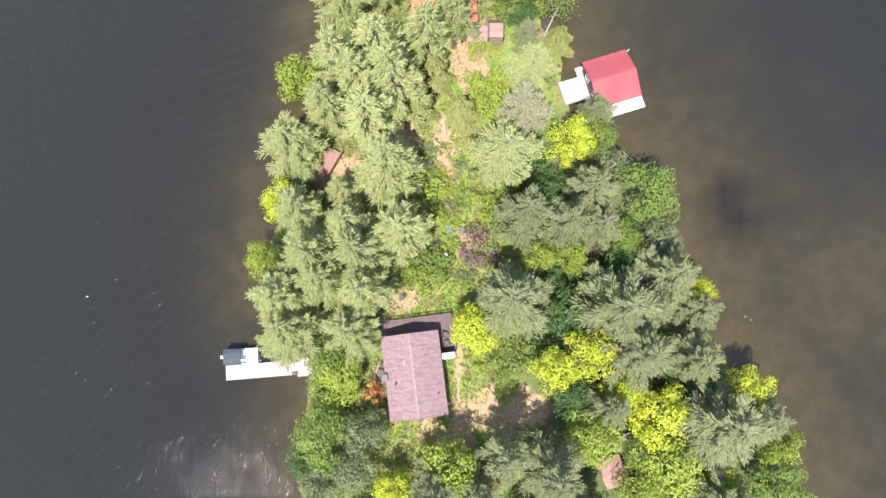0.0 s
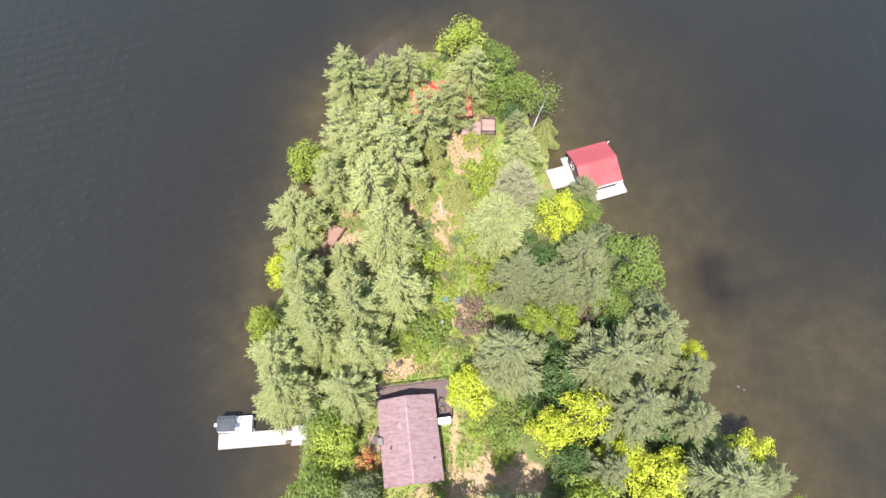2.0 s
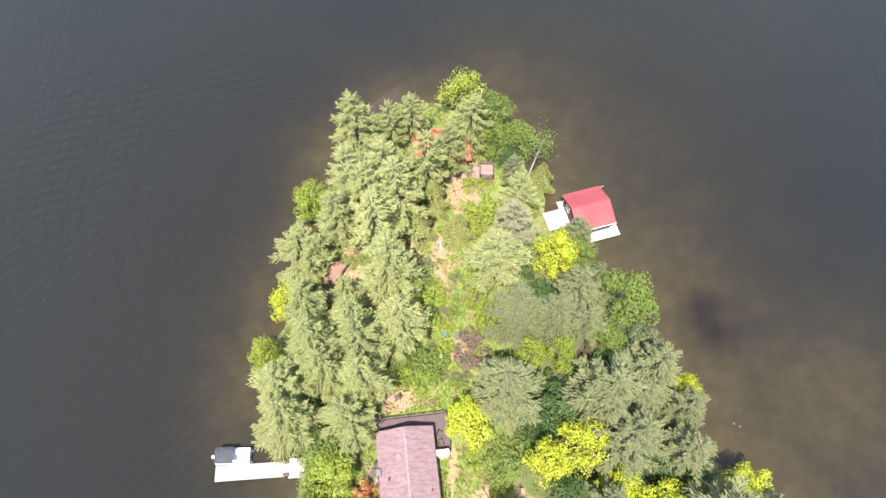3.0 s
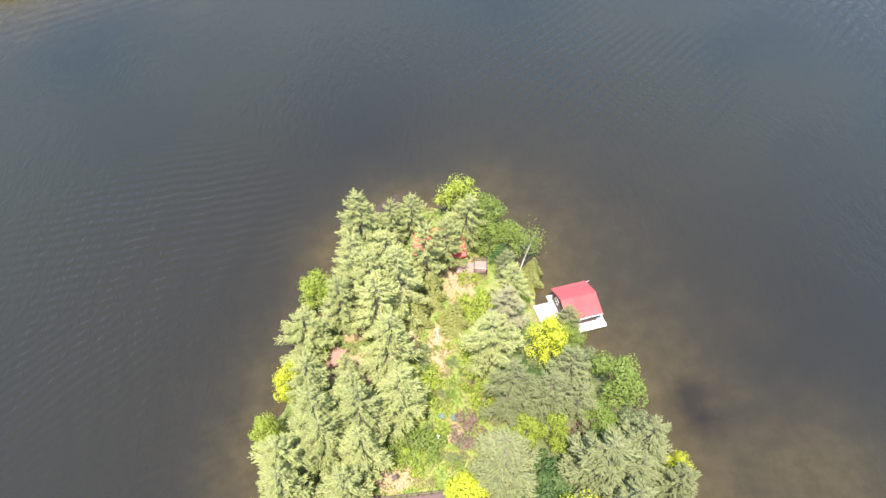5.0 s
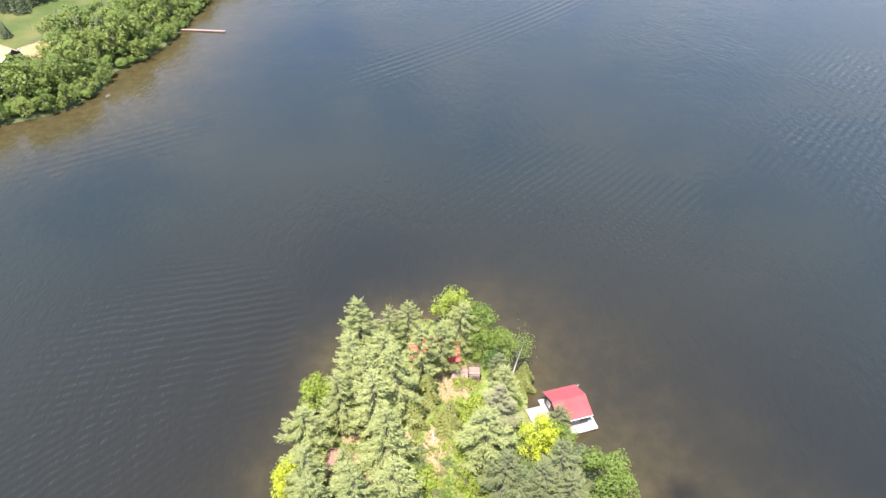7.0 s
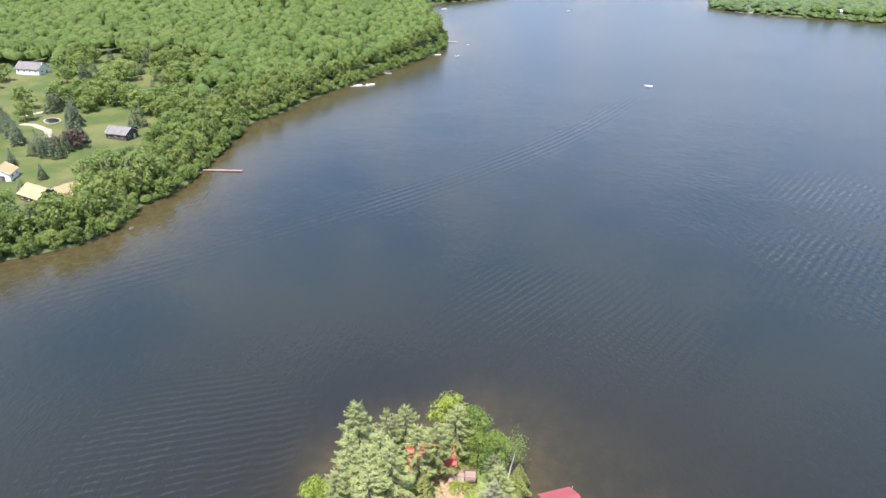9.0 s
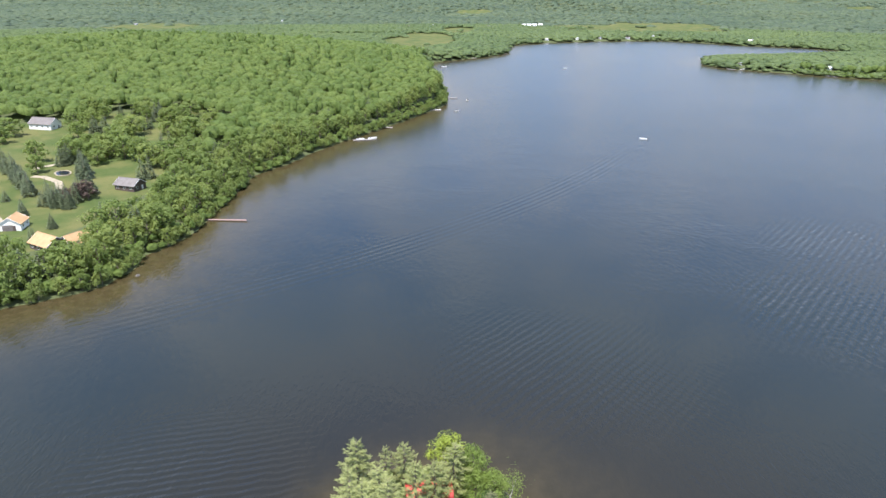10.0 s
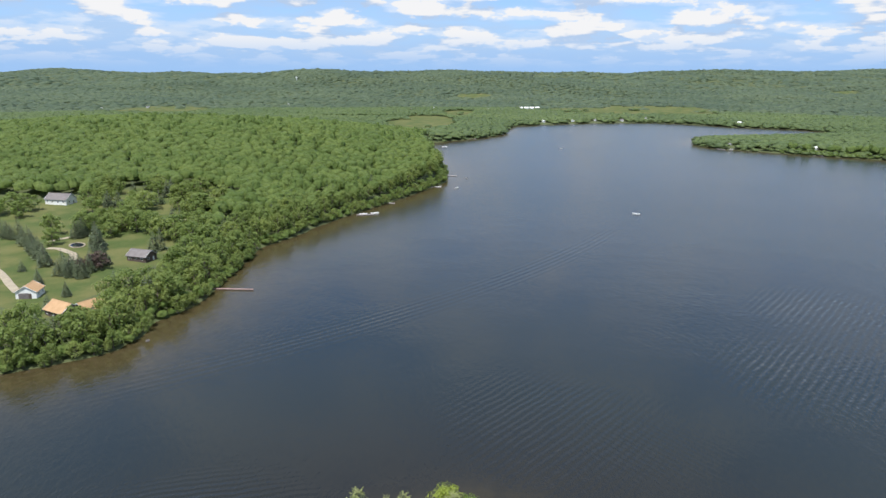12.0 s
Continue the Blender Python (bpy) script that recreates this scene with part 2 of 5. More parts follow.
_n.put(_p, "Base Color", _n.mix(_n.math("MULTIPLY", _n.ramp(_lap, 0.4, 0.7), 0.3), _tone, (0.27, 0.19, 0.19)))
_n.put(_p, "Roughness", 0.9)
bumped(_n, _p, _n.math("ADD", _lap, _n.noise(_w, 22.0, 3.0)), 0.02)
RIDGE_PALE = surface("bleached_ridge_shingles", (0.20, 0.14, 0.14), (0.29, 0.22, 0.22), 1.5, 0.9)
ROOF_RED = surface("red_metal_roof", (0.262, 0.050, 0.053), (0.31, 0.066, 0.069), 0.4, 0.38, relief=0.002)
ROOF_TAN = surface("tan_shingles", (0.36, 0.22, 0.11), (0.44, 0.28, 0.15), 0.4, 0.9)
ROOF_GREY = surface("grey_shingles", (0.13, 0.115, 0.11), (0.19, 0.17, 0.165), 0.4, 0.9)
SIDING_DARK = surface("dark_siding", (0.07, 0.05, 0.045), (0.11, 0.08, 0.07), 0.6, 0.7)
SIDING_WHITE = surface("white_siding", (0.72, 0.72, 0.70), (0.80, 0.80, 0.78), 0.4, 0.6)
SIDING_RED = surface("red_siding", (0.50, 0.04, 0.03), (0.58, 0.06, 0.05), 0.5, 0.6)
DECK_BROWN = surface("stained_deck_boards", (0.095, 0.062, 0.062), (0.14, 0.095, 0.095), 1.2, 0.8)
DECK_RED = surface("reddish_deck_boards", (0.22, 0.125, 0.095), (0.30, 0.18, 0.14), 1.2, 0.8)
DECK_ROSE = surface("rosy_deck_boards", (0.245, 0.16, 0.14), (0.325, 0.225, 0.20), 1.2, 0.8)
DECK_PALE = surface("bleached_deck_boards", (0.29, 0.265, 0.262), (0.375, 0.35, 0.345), 0.8, 0.8)
WHITE = surface("white_paint", (0.78, 0.78, 0.78), (0.84, 0.84, 0.84), 1.0, 0.4, relief=0.001)
CANVAS = surface("dark_canvas", (0.035, 0.04, 0.05), (0.06, 0.065, 0.075), 1.5, 0.85)
ROCK = surface("shore_rock", (0.06, 0.053, 0.046), (0.13, 0.12, 0.108), 1.4, 0.9, relief=0.05)
SILT = surface("wet_silt", (0.028, 0.019, 0.012), (0.044, 0.030, 0.020), 0.7, 0.8, relief=0.02)
GRAVEL = surface("gravel_track", (0.27, 0.225, 0.16), (0.35, 0.30, 0.22), 0.4, 0.95)
STEEL = surface("galvanised_steel", (0.45, 0.45, 0.46), (0.55, 0.55, 0.56), 3.0, 0.4, 0.9, 0.001)
GLASS, _g, _p, _w = material("window_glass")
_g.put(_p, "Base Color", (0.02, 0.025, 0.03, 1))
_g.put(_p, "Roughness", 0.05)
BLUE = surface("blue_plastic", (0.066, 0.112, 0.104), (0.09, 0.14, 0.13), 2.0, 0.5, relief=0.002)

# ---- building blocks ----


def part(name, bm, mat, parent=None, label="", at=None):
    """Links a bmesh as one mesh object, under a thing or a part."""
    mesh = bpy.data.meshes.new(name)
    bm.to_mesh(mesh)
    bm.free()
    mesh.materials.append(mat)
    ob = new(name, mesh)
    ob.parent = parent
    if at is not None:
        ob.matrix_basis = at
    return tagged(ob, label)


def thing(name, at, label, category, group="", kind=""):
    ob = new(name)
    ob.matrix_basis = at
    return tagged(ob, label, category, group, kind)


def box(bm, x0, y0, z0, x1, y1, z1, m=None, bevel=0.0):
    made = bmesh.ops.create_cube(bm, size=1.0)["verts"]
    bmesh.ops.scale(bm, vec=(x1 - x0, y1 - y0, z1 - z0), verts=made)
    bmesh.ops.translate(bm, vec=((x0 + x1) / 2, (y0 + y1) / 2, (z0 + z1) / 2), verts=made)
    if bevel:
        edges = list({e for v in made for e in v.link_edges})
        made = bmesh.ops.bevel(bm, geom=edges, offset=bevel, segments=1, affect="EDGES")["verts"]
    if m is not None:
        bmesh.ops.transform(bm, matrix=m, verts=made)
    return bm


def boxed(*size, bevel=0.0):
    return box(bmesh.new(), *size, bevel=bevel)


def tube(bm, points, radii, sides=6):
    """A limb through the points."""
    rings = []
    for k, q in enumerate(points):
        q = Vector([float(c) for c in q])
        ahead = (Vector([float(c) for c in points[min(k + 1, len(points) - 1)]]) - Vector([float(c) for c in points[max(k - 1, 0)]])).normalized()
        side = ahead.orthogonal().normalized()
        other = ahead.cross(side)
        rings.append([bm.verts.new(q + float(radii[k]) * (math.cos(a) * side + math.sin(a) * other)) for a in (2 * math.pi * s / sides for s in range(sides))])
    for a, b in zip(rings, rings[1:]):
        for s in range(sides):
            bm.faces.new((a[s], a[(s + 1) % sides], b[(s + 1) % sides], b[s]))
    bm.faces.new(rings[0][::-1])
    bm.faces.new(rings[-1])
    return bm


def prism(bm, outline, x0, x1):
    """An outline in (y, z), drawn out along x."""
    a = [bm.verts.new((x0, y, z)) for y, z in outline]
    b = [bm.verts.new((x1, y, z)) for y, z in outline]
    k = len(outline)
    for s in range(k):
        bm.faces.new((a[s], a[(s + 1) % k], b[(s + 1) % k], b[s]))
    bm.faces.new(a[::-1])
    bm.faces.new(b)
    bmesh.ops.recalc_face_normals(bm, faces=bm.faces)
    return bm


def leaves_mesh(name, centre, along, across, mat):
    """Many small leaf blades: a quad each, from centres and two half axes."""
    count = len(centre)
    verts = np.empty((count, 4, 3), np.float32)
    verts[:, 0], verts[:, 1] = centre - along, centre + across
    verts[:, 2], verts[:, 3] = centre + along, centre - across
    mesh = bpy.data.meshes.new(name)
    mesh.vertices.add(4 * count)
    mesh.vertices.foreach_set("co", verts.ravel())
    mesh.loops.add(4 * count)
    mesh.loops.foreach_set("vertex_index", np.arange(4 * count, dtype=np.int32))
    mesh.polygons.add(count)
    mesh.polygons.foreach_set("loop_start", np.arange(0, 4 * count, 4, dtype=np.int32))
    mesh.update(calc_edges=True)
    mesh.materials.append(mat)
    return mesh


def mesh_from(name, verts, faces, mat):
    """A mesh from arrays of corners and of equal faces."""
    mesh = bpy.data.meshes.new(name)
    sides = faces.shape[1]
    mesh.vertices.add(len(verts))
    mesh.vertices.foreach_set("co", verts.astype(np.float32).ravel())
    mesh.loops.add(faces.size)
    mesh.loops.foreach_set("vertex_index", faces.astype(np.int32).ravel())
    mesh.polygons.add(len(faces))
    mesh.polygons.foreach_set("loop_start", np.arange(0, faces.size, sides, dtype=np.int32))
    mesh.update(calc_edges=True)
    mesh.materials.append(mat)
    return mesh


def unit(v):
    return v / np.maximum(np.linalg.norm(v, axis=-1, keepdims=True), 1e-6)


# ---- the lie of the land ----
ISLAND = [(-15, 42), (-10, 49.5), (-6, 52), (0, 52.5), (6, 51), (10, 46), (14, 41), (16.5, 36), (16.5, 31), (19, 27), (23, 23.5), (29, 18), (31, 10),
          (34.5, 1), (39, -7), (43, -14), (45, -21), (41, -27), (28, -29), (8, -28), (-8, -27), (-15, -21), (-14.5, -13), (-14, -8), (-14, -3), (-19, 2), (-21, 8), (-18.8, 15),
          (-17.6, 22), (-15.6, 32)]
MAINLAND = [(-4900, -300), (-400, -20), (-200, 70), (-131, 115), (-115, 126), (-106, 134.5), (-103, 144), (-103, 158), (-98, 173), (-95, 193), (-96, 230), (-97, 262), (-91, 279), (-69, 340),
            (-46, 389), (-29, 427), (-9, 481), (-7, 522), (-22, 629), (-37, 706), (-33, 803), (35, 875), (68, 929), (76, 1010), (90, 1085), (153, 1134), (251, 1179),
            (359, 1196), (434, 1141), (470, 1100), (560, 1050), (600, 960), (450, 900), (327, 866), (300, 800), (316, 764), (384, 706), (460, 655), (700, 500), (1500, 300), (4900, -200), (4900, 4900), (-4900, 4900)]


def shore_distance(px, py, outline):
    """Metres inside (+) or outside (-) an outline."""
    best = np.full(px.shape, 1e9)
    inside = np.zeros(px.shape, bool)
    for (ax, ay), (bx, by) in zip(outline, outline[1:] + outline[:1]):
        dx, dy = bx - ax, by - ay
        t = np.clip(((px - ax) * dx + (py - ay) * dy) / (dx * dx + dy * dy), 0, 1)
        best = np.minimum(best, (px - ax - t * dx) ** 2 + (py - ay - t * dy) ** 2)
        if ay != by:
            inside ^= ((ay > py) != (by > py)) & (px < ax + (py - ay) * dx / dy)
    return np.where(inside, 1, -1) * np.sqrt(best)


def waves(px, py, size, seed):
    """Smooth uneven ground, about -1 to 1."""
    rng = np.random.default_rng(seed)
    out = np.zeros(px.shape)
    for k in range(9):
        a, s, q = rng.uniform(0, 2 * math.pi), size * rng.uniform(0.5, 1.6), rng.uniform(0, 6.28)
        out += np.sin((px * math.cos(a) + py * math.sin(a)) * 2 * math.pi / s + q)
    return out / 4.0


def hump(px, py, x, y, a, b):
    return np.exp(-((px - x) / a) ** 2 - ((py - y) / b) ** 2)


def land(px, py):
    """Height of the ground, and the distances inside the island and the mainland."""
    px, py = np.asarray(px, float), np.asarray(py, float)
    di = shore_distance(px, py, ISLAND) + 0.6 * waves(px, py, 9, 1)
    dm = shore_distance(px, py, MAINLAND) + 0.9 * waves(px, py, 30, 2)
    isl = np.where(di > 0, 0.35 * np.clip(di, 0, 1.5) + 1.3 * (1 - np.exp(-np.clip(di, 0, 99) / 6.0)) + 0.15 * waves(px, py, 6, 3) * np.clip(di / 3, 0, 1), np.clip(di * 0.18, -3, 0))
    inland = np.clip(dm, 0, None)
    rise = 4.5 * (1 - np.exp(-inland / 25.0)) + 28 * hump(px, py, -330, 640, 300, 190) + 9 * hump(px, py, -130, 560, 120, 130)
    rise = rise * (1 - 0.9 * hump(px, py, -650, 860, 110, 130))
    far = np.clip((py - 1250) / 3300, 0, 1.1)
    rise = rise + 85 * far ** 1.15 * (1 - np.exp(-inland / 300)) + far * 26 * waves(px, py, 1900, 5) + 13 * np.clip(far * 3, 0, 1) * waves(px, py, 800, 6)
    rise = rise + 32 * hump(px, py, -420, 2900, 700, 500) + 35 * hump(px, py, 2300, 4400, 900, 500)
    main = np.where(dm > 0, 0.3 * np.clip(dm, 0, 2) + np.clip(rise, 0.4, None) * np.clip(dm / 6, 0, 1), np.clip(dm * 0.12, -4, 0))
    pool = hump(px, py, -800, 985, 140, 62)
    main = np.where(pool > 0.5, -1.0, main)
    return np.where(di > -8, np.maximum(isl, np.where(dm > 0, main, -4)), main), di, dm


def ground_at(x, y):
    return float(land(np.array([x]), np.array([y]))[0][0])


def lines(*stretches):
    """Grid lines: (start, end, step) after one another."""
    out = []
    for a, b, step in stretches:
        out += list(np.linspace(a, b, max(1, round((b - a) / step)), endpoint=False))
    return np.array(out + [stretches[-1][1]])


def sheet(name, xs, ys, mat):
    gx, gy = np.meshgrid(xs, ys)
    px, py = gx.ravel(), gy.ravel()
    cols = len(xs)
    k = (np.arange(len(ys) - 1)[:, None] * cols + np.arange(cols - 1)).ravel()
    return px, py, np.stack([k, k + 1, k + cols + 1, k + cols], 1)


def in_meadow(px, py):
    """The open fields and lawns of the mainland, 0 to 1."""
    open_land = np.zeros(np.shape(px))
    for x, y, a, b in FIELDS:
        open_land = np.maximum(open_land, np.clip(2.2 * hump(px, py, x, y, a, b), 0, 1))
    open_land = np.maximum(open_land, np.clip(shore_distance(np.asarray(px, float), np.asarray(py, float), PASTURE) / 8, 0, 1))
    return np.clip(open_land * (1 + 0.3 * waves(np.asarray(px), np.asarray(py), 24, 15) + 0.35 * waves(np.asarray(px), np.asarray(py), 150, 16)), 0, 1)


PASTURE = [(-330, 240), (-152, 152), (-132, 168), (-124, 228), (-120, 262), (-130, 300), (-137, 345), (-152, 384), (-215, 392), (-258, 356), (-330, 372)]
FIELDS = [(-236, 298, 36, 32), (-206, 288, 15, 15), (-252, 326, 22, 12), (-160, 250, 11, 21), (-129, 237, 8, 7), (-205, 362, 12, 15), (-185, 334, 13, 8), (-178, 378, 9, 9), (-147, 303, 12, 3.5), (-150, 366, 8, 5),
          (-140, 358, 6, 6), (-188, 214, 18, 20), (-166, 190, 17, 14), (-146, 180, 8, 11), (-141, 162, 5, 8), (-197, 248, 12, 12), (-179, 240, 14, 10), (-120, 300, 7, 8), (-62, 1080, 50, 170), (-640, 1370, 95, 105), (370, 1440, 170, 115), (0, 1330, 30, 90), (45, 2070, 45, 50), (-190, 1230, 75, 22), (1360, 2400, 40, 40)]
TRACKS = [[(-199.6, 252.5), (-192.3, 262.5), (-186, 266)], [(-191.6, 240.6), (-186, 240), (-181.5, 237), (-175, 232.5), (-171.4, 227.3), (-168.5, 221)], [(-196, 208), (-188.5, 201.3), (-180, 192.6), (-174.5, 186.5), (-165, 177)], [(-157.5, 305), (-138, 303.7)], [(-159, 365.5), (-150, 373)]]

gxs = lines((-4600, -900, 90), (-900, -300, 14), (-300, -60, 4), (-60, -30, 2.5), (-30, 60, 1.3), (60, 160, 5), (160, 900, 10), (900, 4600, 90))
gys = lines((-1500, -60, 60), (-60, 58, 1.3), (58, 110, 4), (110, 450, 5), (450, 1300, 9), (1300, 4700, 45))
px, py, quads = sheet("ground", gxs, gys, GROUND)
gz, gdi, gdm = land(px, py)
ground_mesh = mesh_from("ground", np.stack([px, py, gz], 1), quads, GROUND)
ground_mesh.polygons.foreach_set("use_smooth", np.ones(len(quads), bool))
trail = np.zeros(len(px))
TRODDEN = [(-4, 25, 3.5, 5), (2, 24, 2.2, 4), (5, 34, 3, 6), (3, 38, 4, 3), (4.3, -6, 0.7, 6), (-3.5, 3, 3, 2.5), (4.6, -12, 1.6, 3), (-15, -1, 2, 4), (-13.5, -6, 2.5, 1.5), (-11.5, 18.5, 3.5, 4), (-8.5, 17.5, 2.5, 2.5), (-11, 25, 2, 2), (12, -8, 1.6, 0.9), (22, -15, 3, 2), (13, 33, 2.5, 2), (0.5, -12.8, 2.4, 0.9), (-2, 13, 1.5, 1.5), (7, -20, 2, 2), (-10, 17, 3, 2), (8.5, -10.5, 4.5, 3.0), (13.5, -10.5, 3.0, 2.2), (3.0, -14.5, 4.0, 2.0), (1.5, 19.5, 1.2, 2.5), (4.5, 9.5, 1.5, 2.0)]
for x, y, a, b in TRODDEN:
    trail = np.maximum(trail, hump(px, py, x, y, a, b))
# on the island, woods darkens the ground east and west as painted tree shade
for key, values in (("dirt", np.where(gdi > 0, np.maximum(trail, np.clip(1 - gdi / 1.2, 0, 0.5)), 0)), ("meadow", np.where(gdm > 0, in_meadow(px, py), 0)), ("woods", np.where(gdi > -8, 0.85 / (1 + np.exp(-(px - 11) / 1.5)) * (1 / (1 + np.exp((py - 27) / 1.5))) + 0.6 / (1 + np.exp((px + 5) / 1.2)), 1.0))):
    ground_mesh.attributes.new(key, "FLOAT", "POINT").data.foreach_set("value", values.astype(np.float32))
tagged(new("ground", ground_mesh), "grassy and earthy lake country rising to wooded hills", "ground", kind="structure")

wxs = lines((-4600, -900, 180), (-900, -160, 20), (-160, -60, 5), (-60, -24, 2), (-24, 60, 2.0), (60, 500, 10), (500, 900, 20), (900, 4600, 180))
wys = lines((-1500, -60, 70), (-60, 62, 2.0), (62, 110, 4), (110, 560, 6), (560, 1300, 14), (1300, 4700, 200))
px, py, quads = sheet("water", wxs, wys, WATER)
_, wdi, wdm = land(px, py)
water_mesh = mesh_from("water", np.stack([px, py, np.zeros(len(px))], 1), quads, WATER)
water_mesh.polygons.foreach_set("use_smooth", np.ones(len(quads), bool))
shoal = np.maximum(np.exp(-np.clip(-wdi, 0, None) / (9 + 11 / (1 + np.exp(-(px - 8) / 5)))) * 0.9, 1.35 * np.exp(-np.clip(-wdm, 0, None) / 25.0))
shoal = np.maximum(shoal, 0.6 * hump(px, py, 52, 4, 20, 20))
shoal = np.maximum(shoal, 1.3 * hump(px, py, -7.5, 52, 3.2, 3.6))
dark = np.zeros(len(px))
for x, y, a, b in ((38.6, 17, 2.6, 3.4), (39.8, 13.6, 3.2, 2.2)):
    dark = np.maximum(dark, hump(px, py, x, y, a, b))
water_mesh.attributes.new("weed", "FLOAT", "POINT").data.foreach_set("value", dark.astype(np.float32))
water_mesh.attributes.new("shoal", "FLOAT", "POINT").data.foreach_set("value", shoal.astype(np.float32))
tagged(new("water", water_mesh), "dark rippled lake water, brown over the shallows", "lake", kind="structure")

# ---- trees ----


def pine_tree(name, seed, h, r, mat, bare=0.22, droop=0.0, spread=1.0, group="", label="", category="pine tree", density=1.0):
    """A white pine: trunk, whorls of upswept limbs, and fans of needle sprays along them."""
    rng = np.random.default_rng(seed)
    tree = thing(name, Matrix.Identity(4), label, category, group)
    lean = rng.normal(0, 0.02, 2) * h
    trunk = bmesh.new()
    steps = np.linspace(0, 1, 7)
    tube(trunk, [(lean[0] * s, lean[1] * s, -0.5 + (h + 0.2) * s) for s in steps], [0.018 * h * (1 - 0.92 * s) for s in steps], 7)
    cs, al, ac = [], [], []
    z = bare * h
    sky_way = np.array([0.0, 0.0, 1.0])
    while z < 0.99 * h:
        s = (z - bare * h) / (h * (1 - bare))
        reach = r * (0.10 + 1.04 * (1 - s) ** 0.66) * min(1.0, 0.72 + 1.6 * s) * rng.uniform(0.84, 1.12)
        count = max(5, int(round(8.2 - 2.2 * s)))
        turn = rng.uniform(0, 6.28)
        for b in range(count):
            a = turn + 6.283 * b / count + rng.normal(0, 0.22)
            long = max(0.5, reach * rng.uniform(0.62, 1.12))
            tilt = radians(-6 + 44 * s ** 1.7 - droop + rng.normal(0, 4))
            out = np.array([math.cos(a), math.sin(a), 0.0])
            side = np.array([-out[1], out[0], 0.0])
            foot = np.array([lean[0] * z / h, lean[1] * z / h, z + rng.normal(0, 0.08)])

            def on(t):
                return foot + out * long * t * math.cos(tilt) + sky_way * long * (t * math.sin(tilt) + 0.13 * t * t * t - 0.07 * t)

            tube(trunk, [on(0), on(0.5), on(1.0)], [0.02 + 0.012 * long, 0.012 + 0.006 * long, 0.006], 3)
            t = 0.16 + 0.08 * rng.random()
            while t < 1.0:
                width = (long * (0.08 + 0.50 * t ** 0.7 * (1.02 - t) ** 0.6) + 0.10) * spread
                for way in (-1, 1):
                    twig = width * rng.uniform(0.55, 1.2)
                    sweep = unit(out * rng.uniform(0.75, 1.1) + way * side * rng.uniform(0.5, 0.85) + sky_way * rng.uniform(-0.05, 0.18))
                    tufts = max(1, int(round(twig / 0.23 * density)))
                    for q in range(tufts):
                        where = on(t) + sweep * twig * (q + 0.55) / tufts + rng.normal(0, 0.035, 3)
                        v = unit(sweep + 0.35 * out + sky_way * 0.10 + rng.normal(0, 0.16, 3))
                        face = unit(sky_way + rng.normal(0, 0.42, 3))
                        cs.append(where)
                        al.append(v * rng.uniform(0.15, 0.29))
                        ac.append(unit(np.cross(face, v)) * rng.uniform(0.045, 0.08))
                t += 0.175 / long * rng.uniform(0.8, 1.2) / density ** 0.5
            for _ in range(3):
                v = unit(out + sky_way * 0.3 + rng.normal(0, 0.16, 3))
                cs.append(on(1.0) + v * 0.14)
                al.append(v * 0.32)
                ac.append(unit(np.cross(v, rng.normal(0, 1, 3))) * 0.055)
        z += (0.95 + 0.55 * (1 - s)) * rng.uniform(0.8, 1.15) * max(0.7, h / 17)
    part("trunk", trunk, BARK, tree)
    crown = new("crown", leaves_mesh("crown", np.array(cs), np.array(al), np.array(ac), mat))
    crown.parent = tree
    return tree


